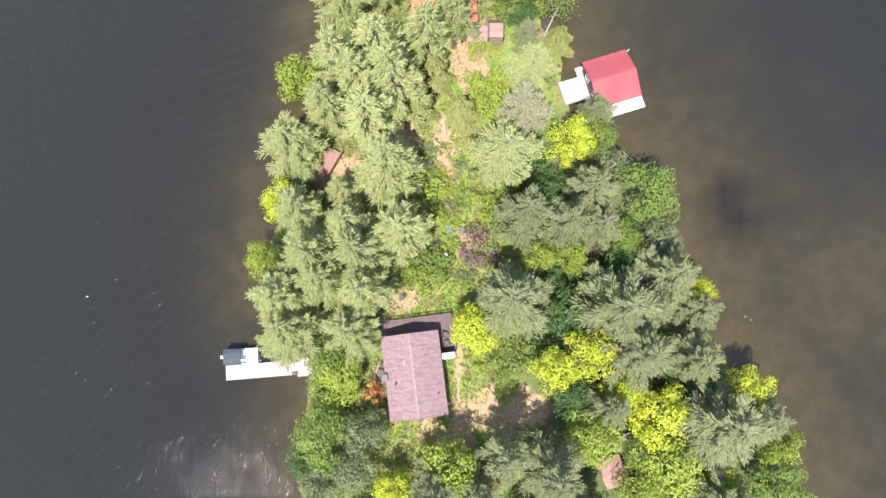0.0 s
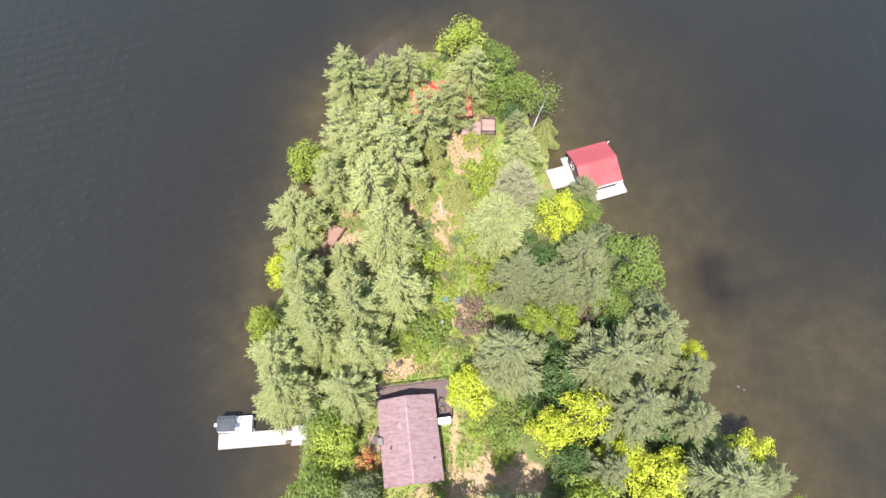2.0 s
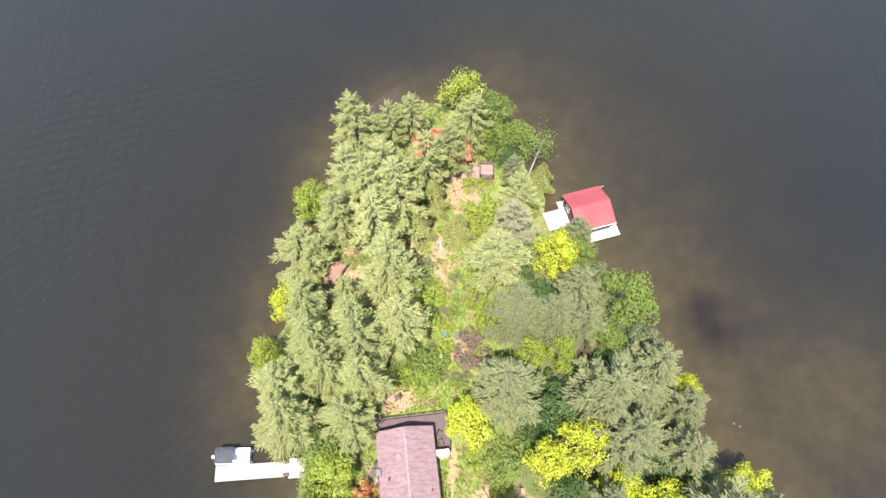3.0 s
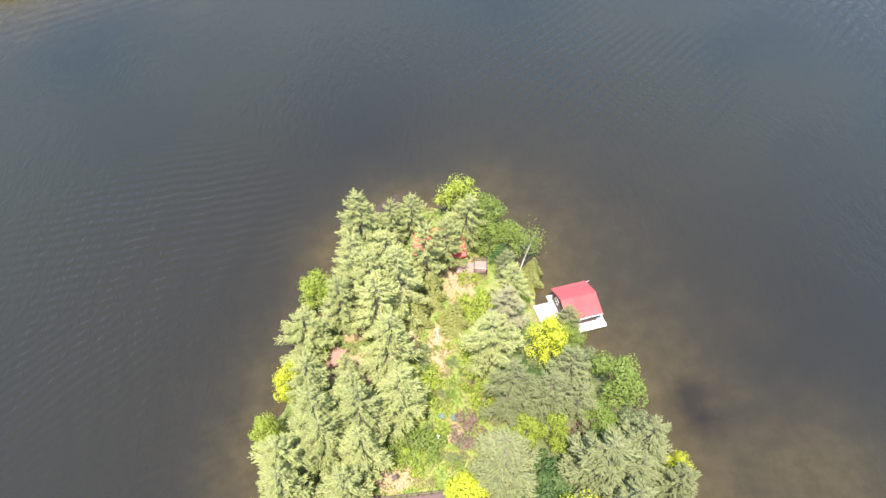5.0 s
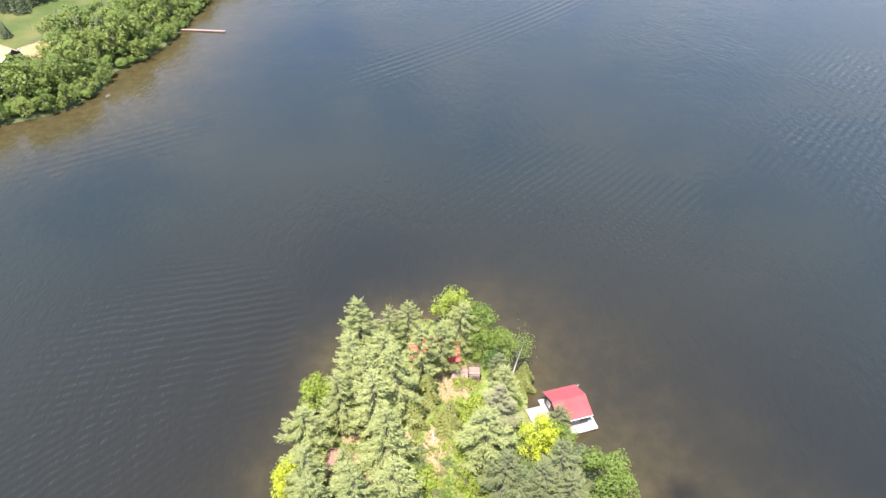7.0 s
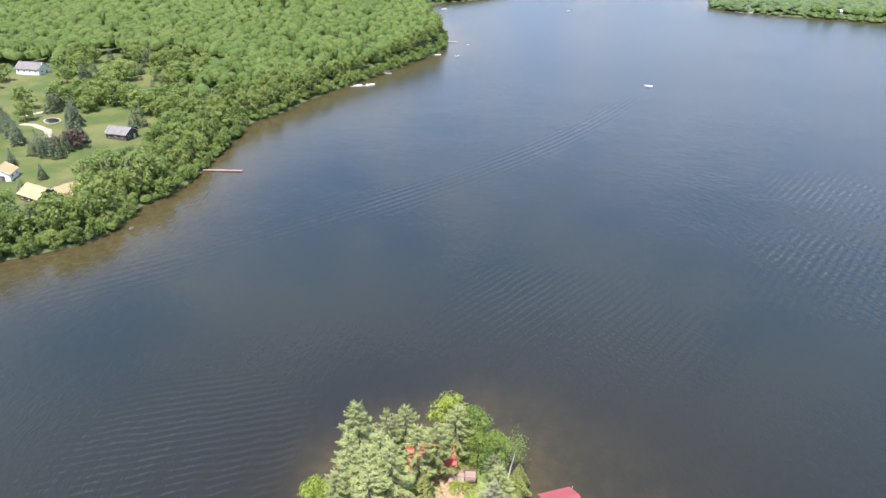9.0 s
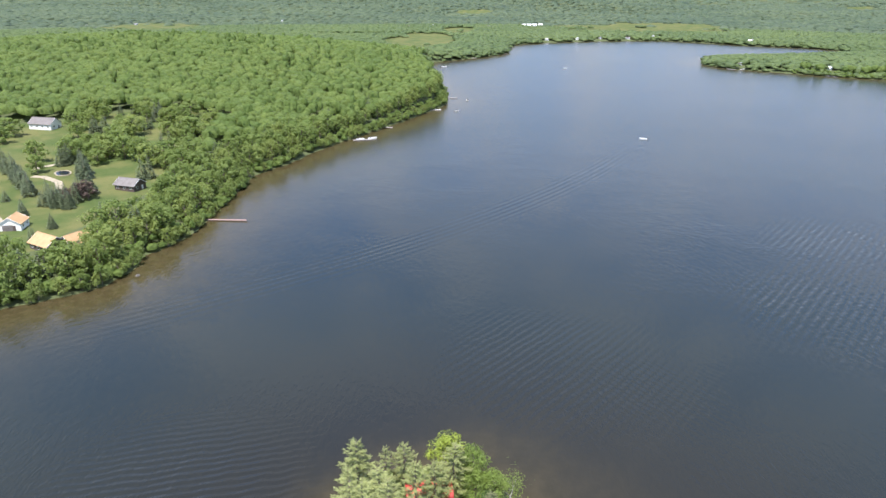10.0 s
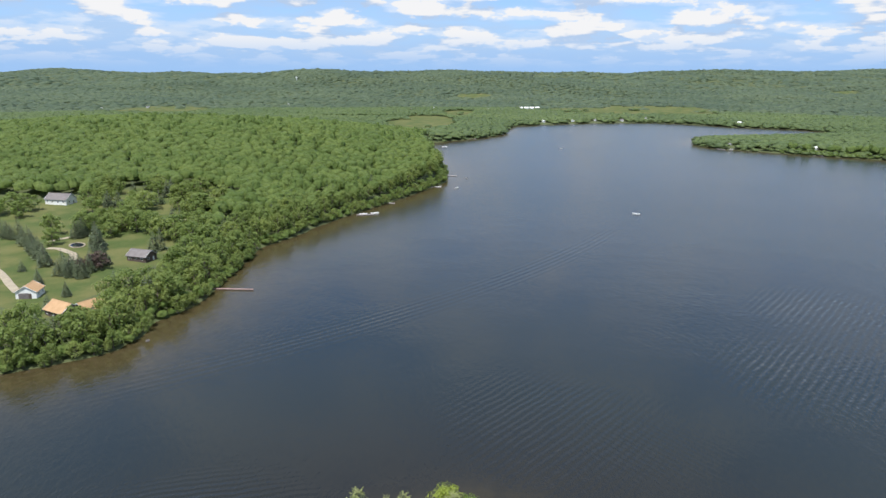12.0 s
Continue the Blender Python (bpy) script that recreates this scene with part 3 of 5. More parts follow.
def leaf_tree(name, seed, h, r, mat, lobes=16, leaf=0.128, amount=4800, low=0.22, label="", category="tree", group="", bark=None, flat=1.0, ruffle=0.4):
    """A broadleaf tree: trunk, forking limbs, and a lobed crown of small leaf blades with gaps."""
    rng = np.random.default_rng(seed)
    tree = thing(name, Matrix.Identity(4), label, category, group)
    bark = bark or BARK
    trunk = bmesh.new()
    fork = 0.45 * h
    tube(trunk, [(0, 0, -0.4), (0.03 * r, 0.0, 0.5 * fork), (0, 0.05 * r, fork), (0, 0, 0.8 * h)], [0.02 * h + 0.03, 0.016 * h + 0.02, 0.011 * h + 0.015, 0.01], 7)
    cs, al, ac = [], [], []
    for k in range(lobes):
        s = (k + 0.5) / lobes
        z = low + (1 - low) * (0.12 + 0.80 * s)
        ring = math.sqrt(max(0.02, 1 - ((z - 0.52) / 0.5) ** 2)) * flat
        a = 2.4 * k + rng.normal(0, 0.35)
        off = ring * rng.uniform(0.4, 1.0) * r * (1.0 if s < 0.9 else 0.3)
        mid = np.array([math.cos(a) * off, math.sin(a) * off, z * h * 0.93])
        size = r * rng.uniform(0.27, 0.48)
        tube(trunk, [(0, 0, min(fork, 0.6 * mid[2])), tuple(mid * np.array([0.5, 0.5, 1]) * np.array([1, 1, 0.85])), tuple(mid)], [0.008 * h, 0.006 * h, 0.01], 4)
        count = int(amount / lobes)
        n = unit(rng.normal(0, 1, (count, 3)) + np.array([0, 0, 0.35]))
        bumps = 1 + 0.28 * np.sin(5 * n[:, :1] + k) * np.cos(4 * n[:, 1:2] - k) + rng.normal(0, 0.10, (count, 1))
        pos = mid + n * size * bumps * np.array([1.0, 1.0, 0.8]) * rng.uniform(0.55, 1.0, (count, 1)) ** 0.35
        face = unit(n + rng.normal(0, ruffle, (count, 3)) + np.array([0, 0, 0.3]))
        u = unit(np.cross(face, rng.normal(0, 1, (count, 3))))
        v = np.cross(face, u)
        big = leaf * rng.uniform(0.6, 1.3, (count, 1))
        cs.append(pos)
        al.append(u * big)
        ac.append(v * big * 0.7)
    part("trunk", trunk, bark, tree)
    crown = new("crown", leaves_mesh("crown", np.concatenate(cs), np.concatenate(al), np.concatenate(ac), mat))
    crown.parent = tree
    return tree


def spruce_tree(name, seed, h, r, mat, label, group, amount=700, spray=1.0, category="spruce"):
    """A dense conical spruce: a straight trunk and a cone of drooping sprays in tiers."""
    gen = np.random.default_rng(seed)
    tree = thing(name, Matrix.Identity(4), label, category, group)
    part("trunk", tube(bmesh.new(), [(0, 0, -0.4), (0, 0, 0.5 * h), (0, 0, 0.98 * h)], [0.014 * h + 0.03, 0.01 * h, 0.015], 6), BARK, tree)
    s = 1 - np.sqrt(gen.uniform(0, 1, amount))
    tier = np.round(s * 13) / 13
    s = np.clip(0.3 * s + 0.7 * tier + gen.normal(0, 0.012, amount), 0, 0.985)
    a = gen.uniform(0, 6.283, amount)
    wide = r * (1 - s) ** 0.85 * (0.75 + 0.22 * np.sin(5 * a + 9 * tier)) * gen.uniform(0.55, 1.1, amount) ** 0.4 + 0.05
    out = np.stack([np.cos(a), np.sin(a), np.zeros(amount)], 1)
    pos = out * wide[:, None] + np.stack([0 * s, 0 * s, (0.05 + 0.95 * s) * h], 1)
    v = unit(out + np.array([0, 0, -0.35]) + gen.normal(0, 0.2, (amount, 3)))
    face = unit(out * 0.6 + np.array([0, 0, 1.0]) + gen.normal(0, 0.3, (amount, 3)))
    big = spray * gen.uniform(0.3, 0.55, (amount, 1)) * (0.45 + 0.6 * (1 - s[:, None]))
    crown = new("crown", leaves_mesh("crown", pos, v * big, unit(np.cross(face, v)) * big * 0.5, mat))
    crown.parent = tree
    return tree


def plant(template, x, y, h, r, base, mat=None, turn=None, label=""):
    """A copy of a tree of base height and radius, grown to h and r, standing on the ground."""
    rng = random.Random(round(x * 31 + y * 17, 1))
    z = ground_at(x, y) - 0.05
    m = Matrix.Translation((x, y, z)) @ Matrix.Rotation(rng.uniform(0, 6.28) if turn is None else turn, 4, "Z") @ Matrix.Diagonal((r / base[1], r / base[1], h / base[0], 1))
    tree = copy_thing(template, m)
    if mat is not None:
        for child in tree.children:
            if child.name.startswith("crown"):
                child.material_slots[0].link = "OBJECT"
                child.material_slots[0].material = mat
    if label:
        tree["label"] = label
    return tree


def remove(tree):
    for o in (*tree.children_recursive, tree):
        bpy.data.objects.remove(o)


PINE_BASE = (16.0, 3.9)
pines = [pine_tree("pine_tree", 11 + k, *PINE_BASE, PINE, bare=0.16 + 0.03 * (k % 3), spread=0.86 + 0.07 * k, group="pines of the island",
                   label="tall white pine with grey-green needle fans on upswept limbs") for k in range(5)]
LEAF_BASE = (9.0, 3.0)
broads = [leaf_tree("broadleaf_tree", 31 + k, *LEAF_BASE, LEAF, lobes=15 + 3 * k, group="broadleaf trees of the island",
                    label="rounded green broadleaf tree with a lobed crown") for k in range(4)]
shrub_base = (3.0, 2.2)
shrubs = [leaf_tree("shrub", 51 + k, *shrub_base, LEAF, lobes=11 + 2 * k, leaf=0.105, amount=1900, low=0.05, category="shrub", group="shrubs of the island",
                    label="low bushy green shrub on the island ground", flat=1.1) for k in range(3)]
sprig = leaf_tree("bush", 61, *shrub_base, LEAF, lobes=9, leaf=0.2, amount=520, low=0.05, category="shrub", group="bushes of the clearing", label="knee-high bush in the clearing", flat=1.1)
cedar_base = (7.0, 2.0)
cedar = spruce_tree("cedar", 71, *cedar_base, CEDAR, "olive-yellow cedar with drooping sprays in the clearing", "cedars in the clearing", 2600, 0.5, "cedar")

# the island's pines: x, y, height, crown radius
PINES_WEST = [(-10.8, 30.4, 17, 3.7), (-7.3, 23.2, 17, 3.9), (-3.7, 27.2, 17, 3.8), (-17.1, 21.0, 11, 4.0), (-4.8, 17.7, 15, 3.8), (-10.6, 15.6, 10, 2.2), (-15.0, 12.3, 14, 3.6), (-8.9, 11.6, 13, 3.0),
              (-3.0, 10.4, 15, 3.7), (-13.0, 7.1, 15, 3.8), (-7.7, 7.0, 16, 3.9), (-11.9, 4.1, 14, 3.5), (-6.6, 3.6, 14, 3.3), (-16.9, 2.5, 13, 3.6), (-15.9, -1.8, 14, 3.7), (-8.5, -1.6, 13, 3.6)]
PINES_NORTH = [(-0.8, 34.6, 14.5, 3.5), (-5.8, 33.0, 15, 3.6), (2.4, 37.9, 12.0, 3.2), (-11.4, 41.0, 13.8, 3.9), (-6.5, 42.2, 11.5, 2.6), (-3.6, 43.2, 11.5, 3.2), (5.0, 43.4, 12.3, 3.6), (-8.4, 28.3, 16, 3.3), (-12.2, 25.5, 14, 3.0)]
PINES_EAST = [(9.3, 20.5, 14, 4.1), (11.2, 12.1, 14, 3.5), (15.6, 11.2, 14, 3.2), (19.2, 15.4, 13, 3.2), (20.0, 11.4, 12, 3.0), (10.7, 2.2, 16, 4.2), (21.4, 2.1, 17, 4.6), (27.4, 5.5, 14, 3.5), (23.3, -3.1, 16, 4.5),
              (32.0, 1.6, 10, 3.0), (31.1, -3.2, 12, 3.2), (32.9, -11.2, 15, 4.8), (38.0, -10.2, 12, 3.1), (21.1, -9.5, 11, 2.8), (9.4, -14.4, 16, 3.4), (14.3, -15.6, 16, 3.7), (1.6, -18.5, 14, 3.0), (6.0, -19.0, 13, 3.0), (25.4, 1.9, 13, 3.2), (20.9, 26.3, 8.5, 2.6), (16.5, -21.5, 14, 3.6), (33.5, -19.5, 13, 3.4), (-2.0, -24.5, 12, 3.0)]
for k, row in enumerate(PINES_WEST + PINES_NORTH):
    plant(pines[k % 5], row[0], row[1], row[2], 1.04 * row[3], PINE_BASE, PINE_LIGHT if k in (0, 1, 2, 4, 8, 17, 23, 24) else None)
for k, row in enumerate(PINES_EAST):
    plant(pines[(k + 2) % 5], row[0], row[1], row[2], 1.08 * row[3], PINE_BASE, PINE_LIGHT if k == 0 else PINE_GREY, label="tall white pine with pale grey-green needle fans")

# broadleaf trees by the tone of their leaves
GREEN = [(26.5, 15.6, 10, 3.7), (12.4, 42.6, 8.5, 2.7), (9.0, 45.0, 11, 3.0), (9.3, 42.0, 8, 2.6), (-11.6, -13.0, 9, 3.7), (25.2, -14.4, 6, 2.3), (40.9, -18.4, 8, 3.4), (20.8, 23.3, 7, 2.3), (23.3, 10.5, 7, 2.5), (-11.4, -5.1, 6, 2.8)]
# dark green trees, part of the darkness being shade painted into the leaves
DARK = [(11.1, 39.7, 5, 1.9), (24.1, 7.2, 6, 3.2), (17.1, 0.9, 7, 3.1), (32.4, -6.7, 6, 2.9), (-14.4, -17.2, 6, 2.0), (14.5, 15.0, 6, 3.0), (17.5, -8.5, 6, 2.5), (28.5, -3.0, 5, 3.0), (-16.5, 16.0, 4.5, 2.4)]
YELLOW = [(-17.0, 30.3, 9, 2.9), (3.9, 49.4, 10.0, 3.4), (3.4, -16.9, 11.5, 3.4), (19.3, -13.2, 9, 3.1), (28.1, -15.7, 9, 3.7), (25.1, -18.6, 8, 2.5), (40.8, -13.6, 9, 2.1), (-20.0, 7.0, 9, 2.1), (34.9, -17.8, 8, 2.3), (-10.3, -7.0, 7, 2.9), (13.5, 7.9, 9, 2.0), (17.1, 8.0, 10, 1.9)]
LIME = [(17.4, 22.5, 10, 2.7), (-18.6, 14.3, 9, 2.3), (5.5, -0.5, 9, 2.9), (15.0, -5.1, 10, 2.5), (18.8, -3.1, 11, 2.8), (27.3, -10.1, 10, 3.4), (23.2, -7.5, 9, 2.2), (38.0, -7.1, 9, 2.5), (-3.6, -19.6, 8, 2.2), (32.4, 4.7, 9, 1.6)]
GREYISH = [(-6.5, -13.0, 8, 2.6), (-8.3, -17.1, 8, 2.7), (-12.0, -19.0, 8, 2.4)]
for k, (rows, mat, words) in enumerate([(GREEN, LEAF, ""), (DARK, LEAF_DARK_SHADED, "dark green broadleaf tree with some shade in its leaf colour"), (YELLOW, LEAF_YELLOW, "yellow-green broadleaf tree with a loose crown"),
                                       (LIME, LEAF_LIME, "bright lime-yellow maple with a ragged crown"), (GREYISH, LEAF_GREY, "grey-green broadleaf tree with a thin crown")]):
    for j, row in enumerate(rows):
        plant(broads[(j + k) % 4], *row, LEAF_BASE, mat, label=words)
for row in [(16.3, 37.0, 6.5, 2.5), (-1.6, 26.9, 7.5, 2.6), (3.9, 26.6, 7, 2.7), (0.4, 31.6, 7.5, 2.4)]:
    plant(cedar, *row, cedar_base)
for row in [(20.8, 9.7, 4.5, 1.6), (6.3, 9.4, 2.4, 2.5), (-12.0, 14.2, 2.0, 1.2)]:
    plant(shrubs[1], *row, shrub_base, TWIGS, label="brown leafless twiggy bush")
young = random.Random(9)
for k in range(60):
    x, y = young.uniform(-2.5, 8.5), young.uniform(4.5, 24)
    if abs(x - 2.5 - (y - 14) * 0.06) < 3.6:
        size = young.uniform(0.5, 1.1)
        plant(sprig, x, y, size * young.uniform(0.9, 1.4), size, shrub_base, young.choice((LEAF, LEAF_YELLOW, LEAF_YELLOW, LEAF_GREY)), label="knee-high bush in the clearing")
for row in [(2, -23.5, 8, 2.9), (12, -24, 9, 3.2), (20, -24.5, 7, 2.8), (30, -24, 9, 3.4), (37, -23, 8, 3.0), (-6, -23.5, 7, 2.7), (7, -25, 6, 2.4), (25.5, -26, 6, 2.6), (20.2, 26.6, 6.5, 2.0), (-13.5, 27.6, 7, 2.2), (-18.2, 4.5, 6, 2.0), (-12.5, -3.8, 5, 2.2), (22.5, 19.2, 7, 2.6), (28.3, 10.5, 6, 2.6)]:
    plant(broads[2], *row, LEAF_BASE, LEAF_GREY, label="grey-green young tree in the understorey")
plant(pines[4], 12.4, 32.0, 9, 2.9, PINE_BASE, PINE_LIGHT, label="pale yellow-green pine beside the garden")
plant(pines[3], 11.5, 25.5, 12, 3.4, PINE_BASE, DEADWOOD, label="half-dead pine with pale grey bare twigs")
plant(pines[1], 11.8, 36.0, 8, 2.4, PINE_BASE, PINE_GREY, label="blue-green spruce beside the garden")
SHRUBS = [(8.3, 30.1, 3, 2.8), (6.5, 28.5, 3, 2.3), (0.0, 7.1, 3, 3.2), (-0.6, 15.9, 3, 2.8), (-2.2, 12.0, 3, 2.3), (10.4, -4.6, 3, 3.0), (6.6, 16.6, 4, 1.7), (8.4, 13.7, 4, 1.9), (14.7, 31.9, 2.5, 1.4), (12.4, 36.5, 3, 1.7),
          (5.9, 22.2, 2, 1.6), (-3.6, 5.7, 2, 2.0), (-1.0, 5.0, 2, 2.0), (9.8, -8.4, 2, 1.3), (0.2, -14.7, 2, 1.0), (-16.3, 19.9, 4, 2.1), (-11.5, -8.0, 3, 2.6), (-13.0, -8.5, 2.5, 1.8), (-7.1, 9.0, 4, 2.1), (6.1, 30.8, 2, 1.9), (0.0, 34.5, 2.5, 1.7), (7.0, -4.5, 1.4, 1.6), (6.1, 35.6, 1.5, 1.6)]
for k, row in enumerate(SHRUBS):
    plant(shrubs[k % 3], *row, shrub_base, (LEAF_YELLOW, LEAF_YELLOW, LEAF)[k % 3])
# dark shrubs fill the gaps; the shade under the pines is in their colour
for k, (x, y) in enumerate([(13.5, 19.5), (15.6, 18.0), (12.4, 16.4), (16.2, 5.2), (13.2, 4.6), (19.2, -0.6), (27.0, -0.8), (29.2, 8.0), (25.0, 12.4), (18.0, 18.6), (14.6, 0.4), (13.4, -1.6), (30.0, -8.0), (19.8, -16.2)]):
    plant(shrubs[k % 3], x, y, 2.6, 1.9, shrub_base, LEAF_DARK_SHADED, label="dark green shrub under the pines, shade put into its leaf colour")
plant(shrubs[0], -6.4, -8.7, 3.2, 1.4, shrub_base, LEAF_ORANGE, label="orange-leaved shrub beside the cabin")
# ---- buildings ----


def gable_roof(w, l, eave, ridge, thick=0.14):
    """A gable roof over w by l, with its ridge along y."""
    bm = bmesh.new()
    h = w / 2
    outline = [(-h, eave), (0, ridge), (h, eave), (h, eave - thick), (0, ridge - thick), (-h, eave - thick)]
    prism(bm, outline, -l / 2, l / 2)
    bmesh.ops.transform(bm, matrix=Matrix.Rotation(radians(-90), 4, "Z") @ Matrix.Diagonal((1, -1, 1, 1)), verts=bm.verts)
    bmesh.ops.recalc_face_normals(bm, faces=bm.faces)
    return bm


def gable_walls(w, l, eave, ridge, thick=0.15):
    """Four walls with their gable ends, ridge along y; hollow."""
    bm = bmesh.new()
    h = w / 2
    for y0 in (-l / 2, l / 2 - thick):
        a = [bm.verts.new((x, y0, z)) for x, z in ((-h, 0), (h, 0), (h, eave), (0, ridge), (-h, eave))]
        b = [bm.verts.new((v.co.x, y0 + thick, v.co.z)) for v in a]
        for s in range(5):
            bm.faces.new((a[s], a[(s + 1) % 5], b[(s + 1) % 5], b[s]))
        bm.faces.new(a)
        bm.faces.new(b[::-1])
    for x0 in (-h, h - thick):
        box(bm, x0, -l / 2 + thick, 0, x0 + thick, l / 2 - thick, eave)
    bmesh.ops.recalc_face_normals(bm, faces=bm.faces)
    return bm


def window(parent, x, y, z, w, h, turn):
    """A framed window on a wall; its outside looks along the turned -y."""
    at = pose(x, y, z, 0, 0, turn)
    fr = bmesh.new()
    for a in ((-w / 2 - 0.07, -0.05, -h / 2 - 0.07, w / 2 + 0.07, 0.03, -h / 2), (-w / 2 - 0.07, -0.05, h / 2, w / 2 + 0.07, 0.03, h / 2 + 0.07), (-w / 2 - 0.07, -0.05, -h / 2, -w / 2, 0.03, h / 2),
              (w / 2, -0.05, -h / 2, w / 2 + 0.07, 0.03, h / 2), (-0.025, -0.04, -h / 2, 0.025, 0.03, h / 2)):
        box(fr, *a)
    win = part("window", fr, WHITE, parent, "white-framed window", at)
    part("pane", boxed(-w / 2, -0.02, -h / 2, w / 2, 0.0, h / 2), GLASS, win)
    return win


def house(name, x, y, turn, w, l, eave, ridge, walls, roof, label, category="house", lap=0.45, group="", edge=None):
    """A gabled building with its ridge along its own y."""
    z = min(ground_at(x + a, y + b) for a in (-w / 3, w / 3) for b in (-l / 3, l / 3)) - 0.1
    home = thing(name, pose(x, y, z, 0, 0, turn), label, category, group)
    slope = (ridge - eave) / (w / 2)
    part("wall", gable_walls(w, l, eave, ridge), walls, home)
    top = part("roof", gable_roof(w + 2 * lap, l + 2 * lap, eave - slope * lap + 0.17, ridge + 0.17), roof, home)
    part("ridge_cap", boxed(-0.12, -l / 2 - lap, ridge + 0.12, 0.12, l / 2 + lap, ridge + 0.20), RIDGE_PALE if roof is ROOF_MAUVE else roof, top)
    for sy in (-1, 1):
        trim = bmesh.new()
        for sx in (-1, 1):
            rise = math.atan2(ridge - eave, w / 2)
            reach = (w / 2 + lap) / math.cos(rise)
            box(trim, -reach / 2, -0.02, -0.10, reach / 2, 0.02, 0.06, Matrix.Translation((sx * (w / 2 + lap) / 2, sy * (l / 2 + lap + 0.022), (ridge + eave - slope * lap) / 2 + 0.14)) @ Matrix.Rotation(sx * rise, 4, "Y"))
        part("bargeboard", trim, edge or WHITE, top)
    for sx in (-1, 1):
        for k in range(max(1, int(l // 3.2))):
            window(home, sx * (w / 2 + 0.02), -l / 2 + (k + 0.6) * l / max(1, int(l // 3.2)) - 0.2, eave * 0.58, 1.0, 0.9, 90 * sx)
    for sy in (-1, 1):
        window(home, -w * 0.22, sy * (l / 2 + 0.02), eave * 0.58, 1.1, 0.95, 0 if sy < 0 else 180)
        door = part("door", boxed(-0.48, -0.03, 0.1, 0.48, 0.02, 2.1), SIDING_WHITE if walls is not SIDING_WHITE else SIDING_DARK, home, "", pose(w * 0.2, sy * (l / 2 + 0.02), 0, 0, 0, 0 if sy < 0 else 180))
        part("handle", boxed(0.34, -0.09, 1.02, 0.40, -0.035, 1.08), STEEL, door)
    return home


BOARDS = {}


def boards(parent, mat, x0, y0, x1, y1, z, across=True, width=0.14, thick=0.04):
    """Deck boards with open joints, side by side, each a board of its own on one shared mesh."""
    a, b = (x0, x1) if across else (y0, y1)
    count = max(1, round((b - a) / width))
    step = (b - a) / count
    size = (step - 0.012, y1 - y0) if across else (x1 - x0, step - 0.012)
    key = (round(size[0], 4), round(size[1], 4), mat.name)
    for k in range(count):
        if key not in BOARDS:
            ob = part("board", boxed(-size[0] / 2, -size[1] / 2, -thick, size[0] / 2, size[1] / 2, 0), mat, parent)
            BOARDS[key] = ob.data
        else:
            ob = new("board", BOARDS[key])
            ob.parent = parent
        mid = a + (k + 0.5) * step
        ob.location = (mid if across else (x0 + x1) / 2, (y0 + y1) / 2 if across else mid, z + random.uniform(-0.004, 0.004))


def railing(parent, points, z, height=0.95, mat=None, gap=1.5):
    """A railing along a line of points: posts, a top rail, and balusters between."""
    mat = mat or DECK_BROWN
    for (ax, ay), (bx, by) in zip(points, points[1:]):
        long = math.hypot(bx - ax, by - ay)
        turn = math.degrees(math.atan2(by - ay, bx - ax))
        at = pose(ax, ay, z, 0, 0, turn)
        rail = bmesh.new()
        box(rail, 0, -0.06, height - 0.04, long, 0.06, height)
        box(rail, 0, -0.03, 0.10, long, 0.03, 0.16)
        part("rail", rail, mat, parent, "", at)
        sticks = bmesh.new()
        for k in range(1, int(long / 0.14)):
            box(sticks, k * 0.14 - 0.015, -0.015, 0.12, k * 0.14 + 0.015, 0.015, height - 0.04)
        part("baluster_infill", sticks, mat, parent, "", at)
        posts = max(1, round(long / gap))
        for k in range(posts + 1):
            part("post", boxed(-0.05, -0.05, 0, 0.05, 0.05, height + 0.05, bevel=0.01), mat, parent, "", at @ Matrix.Translation((k * long / posts, 0.0, 0)))


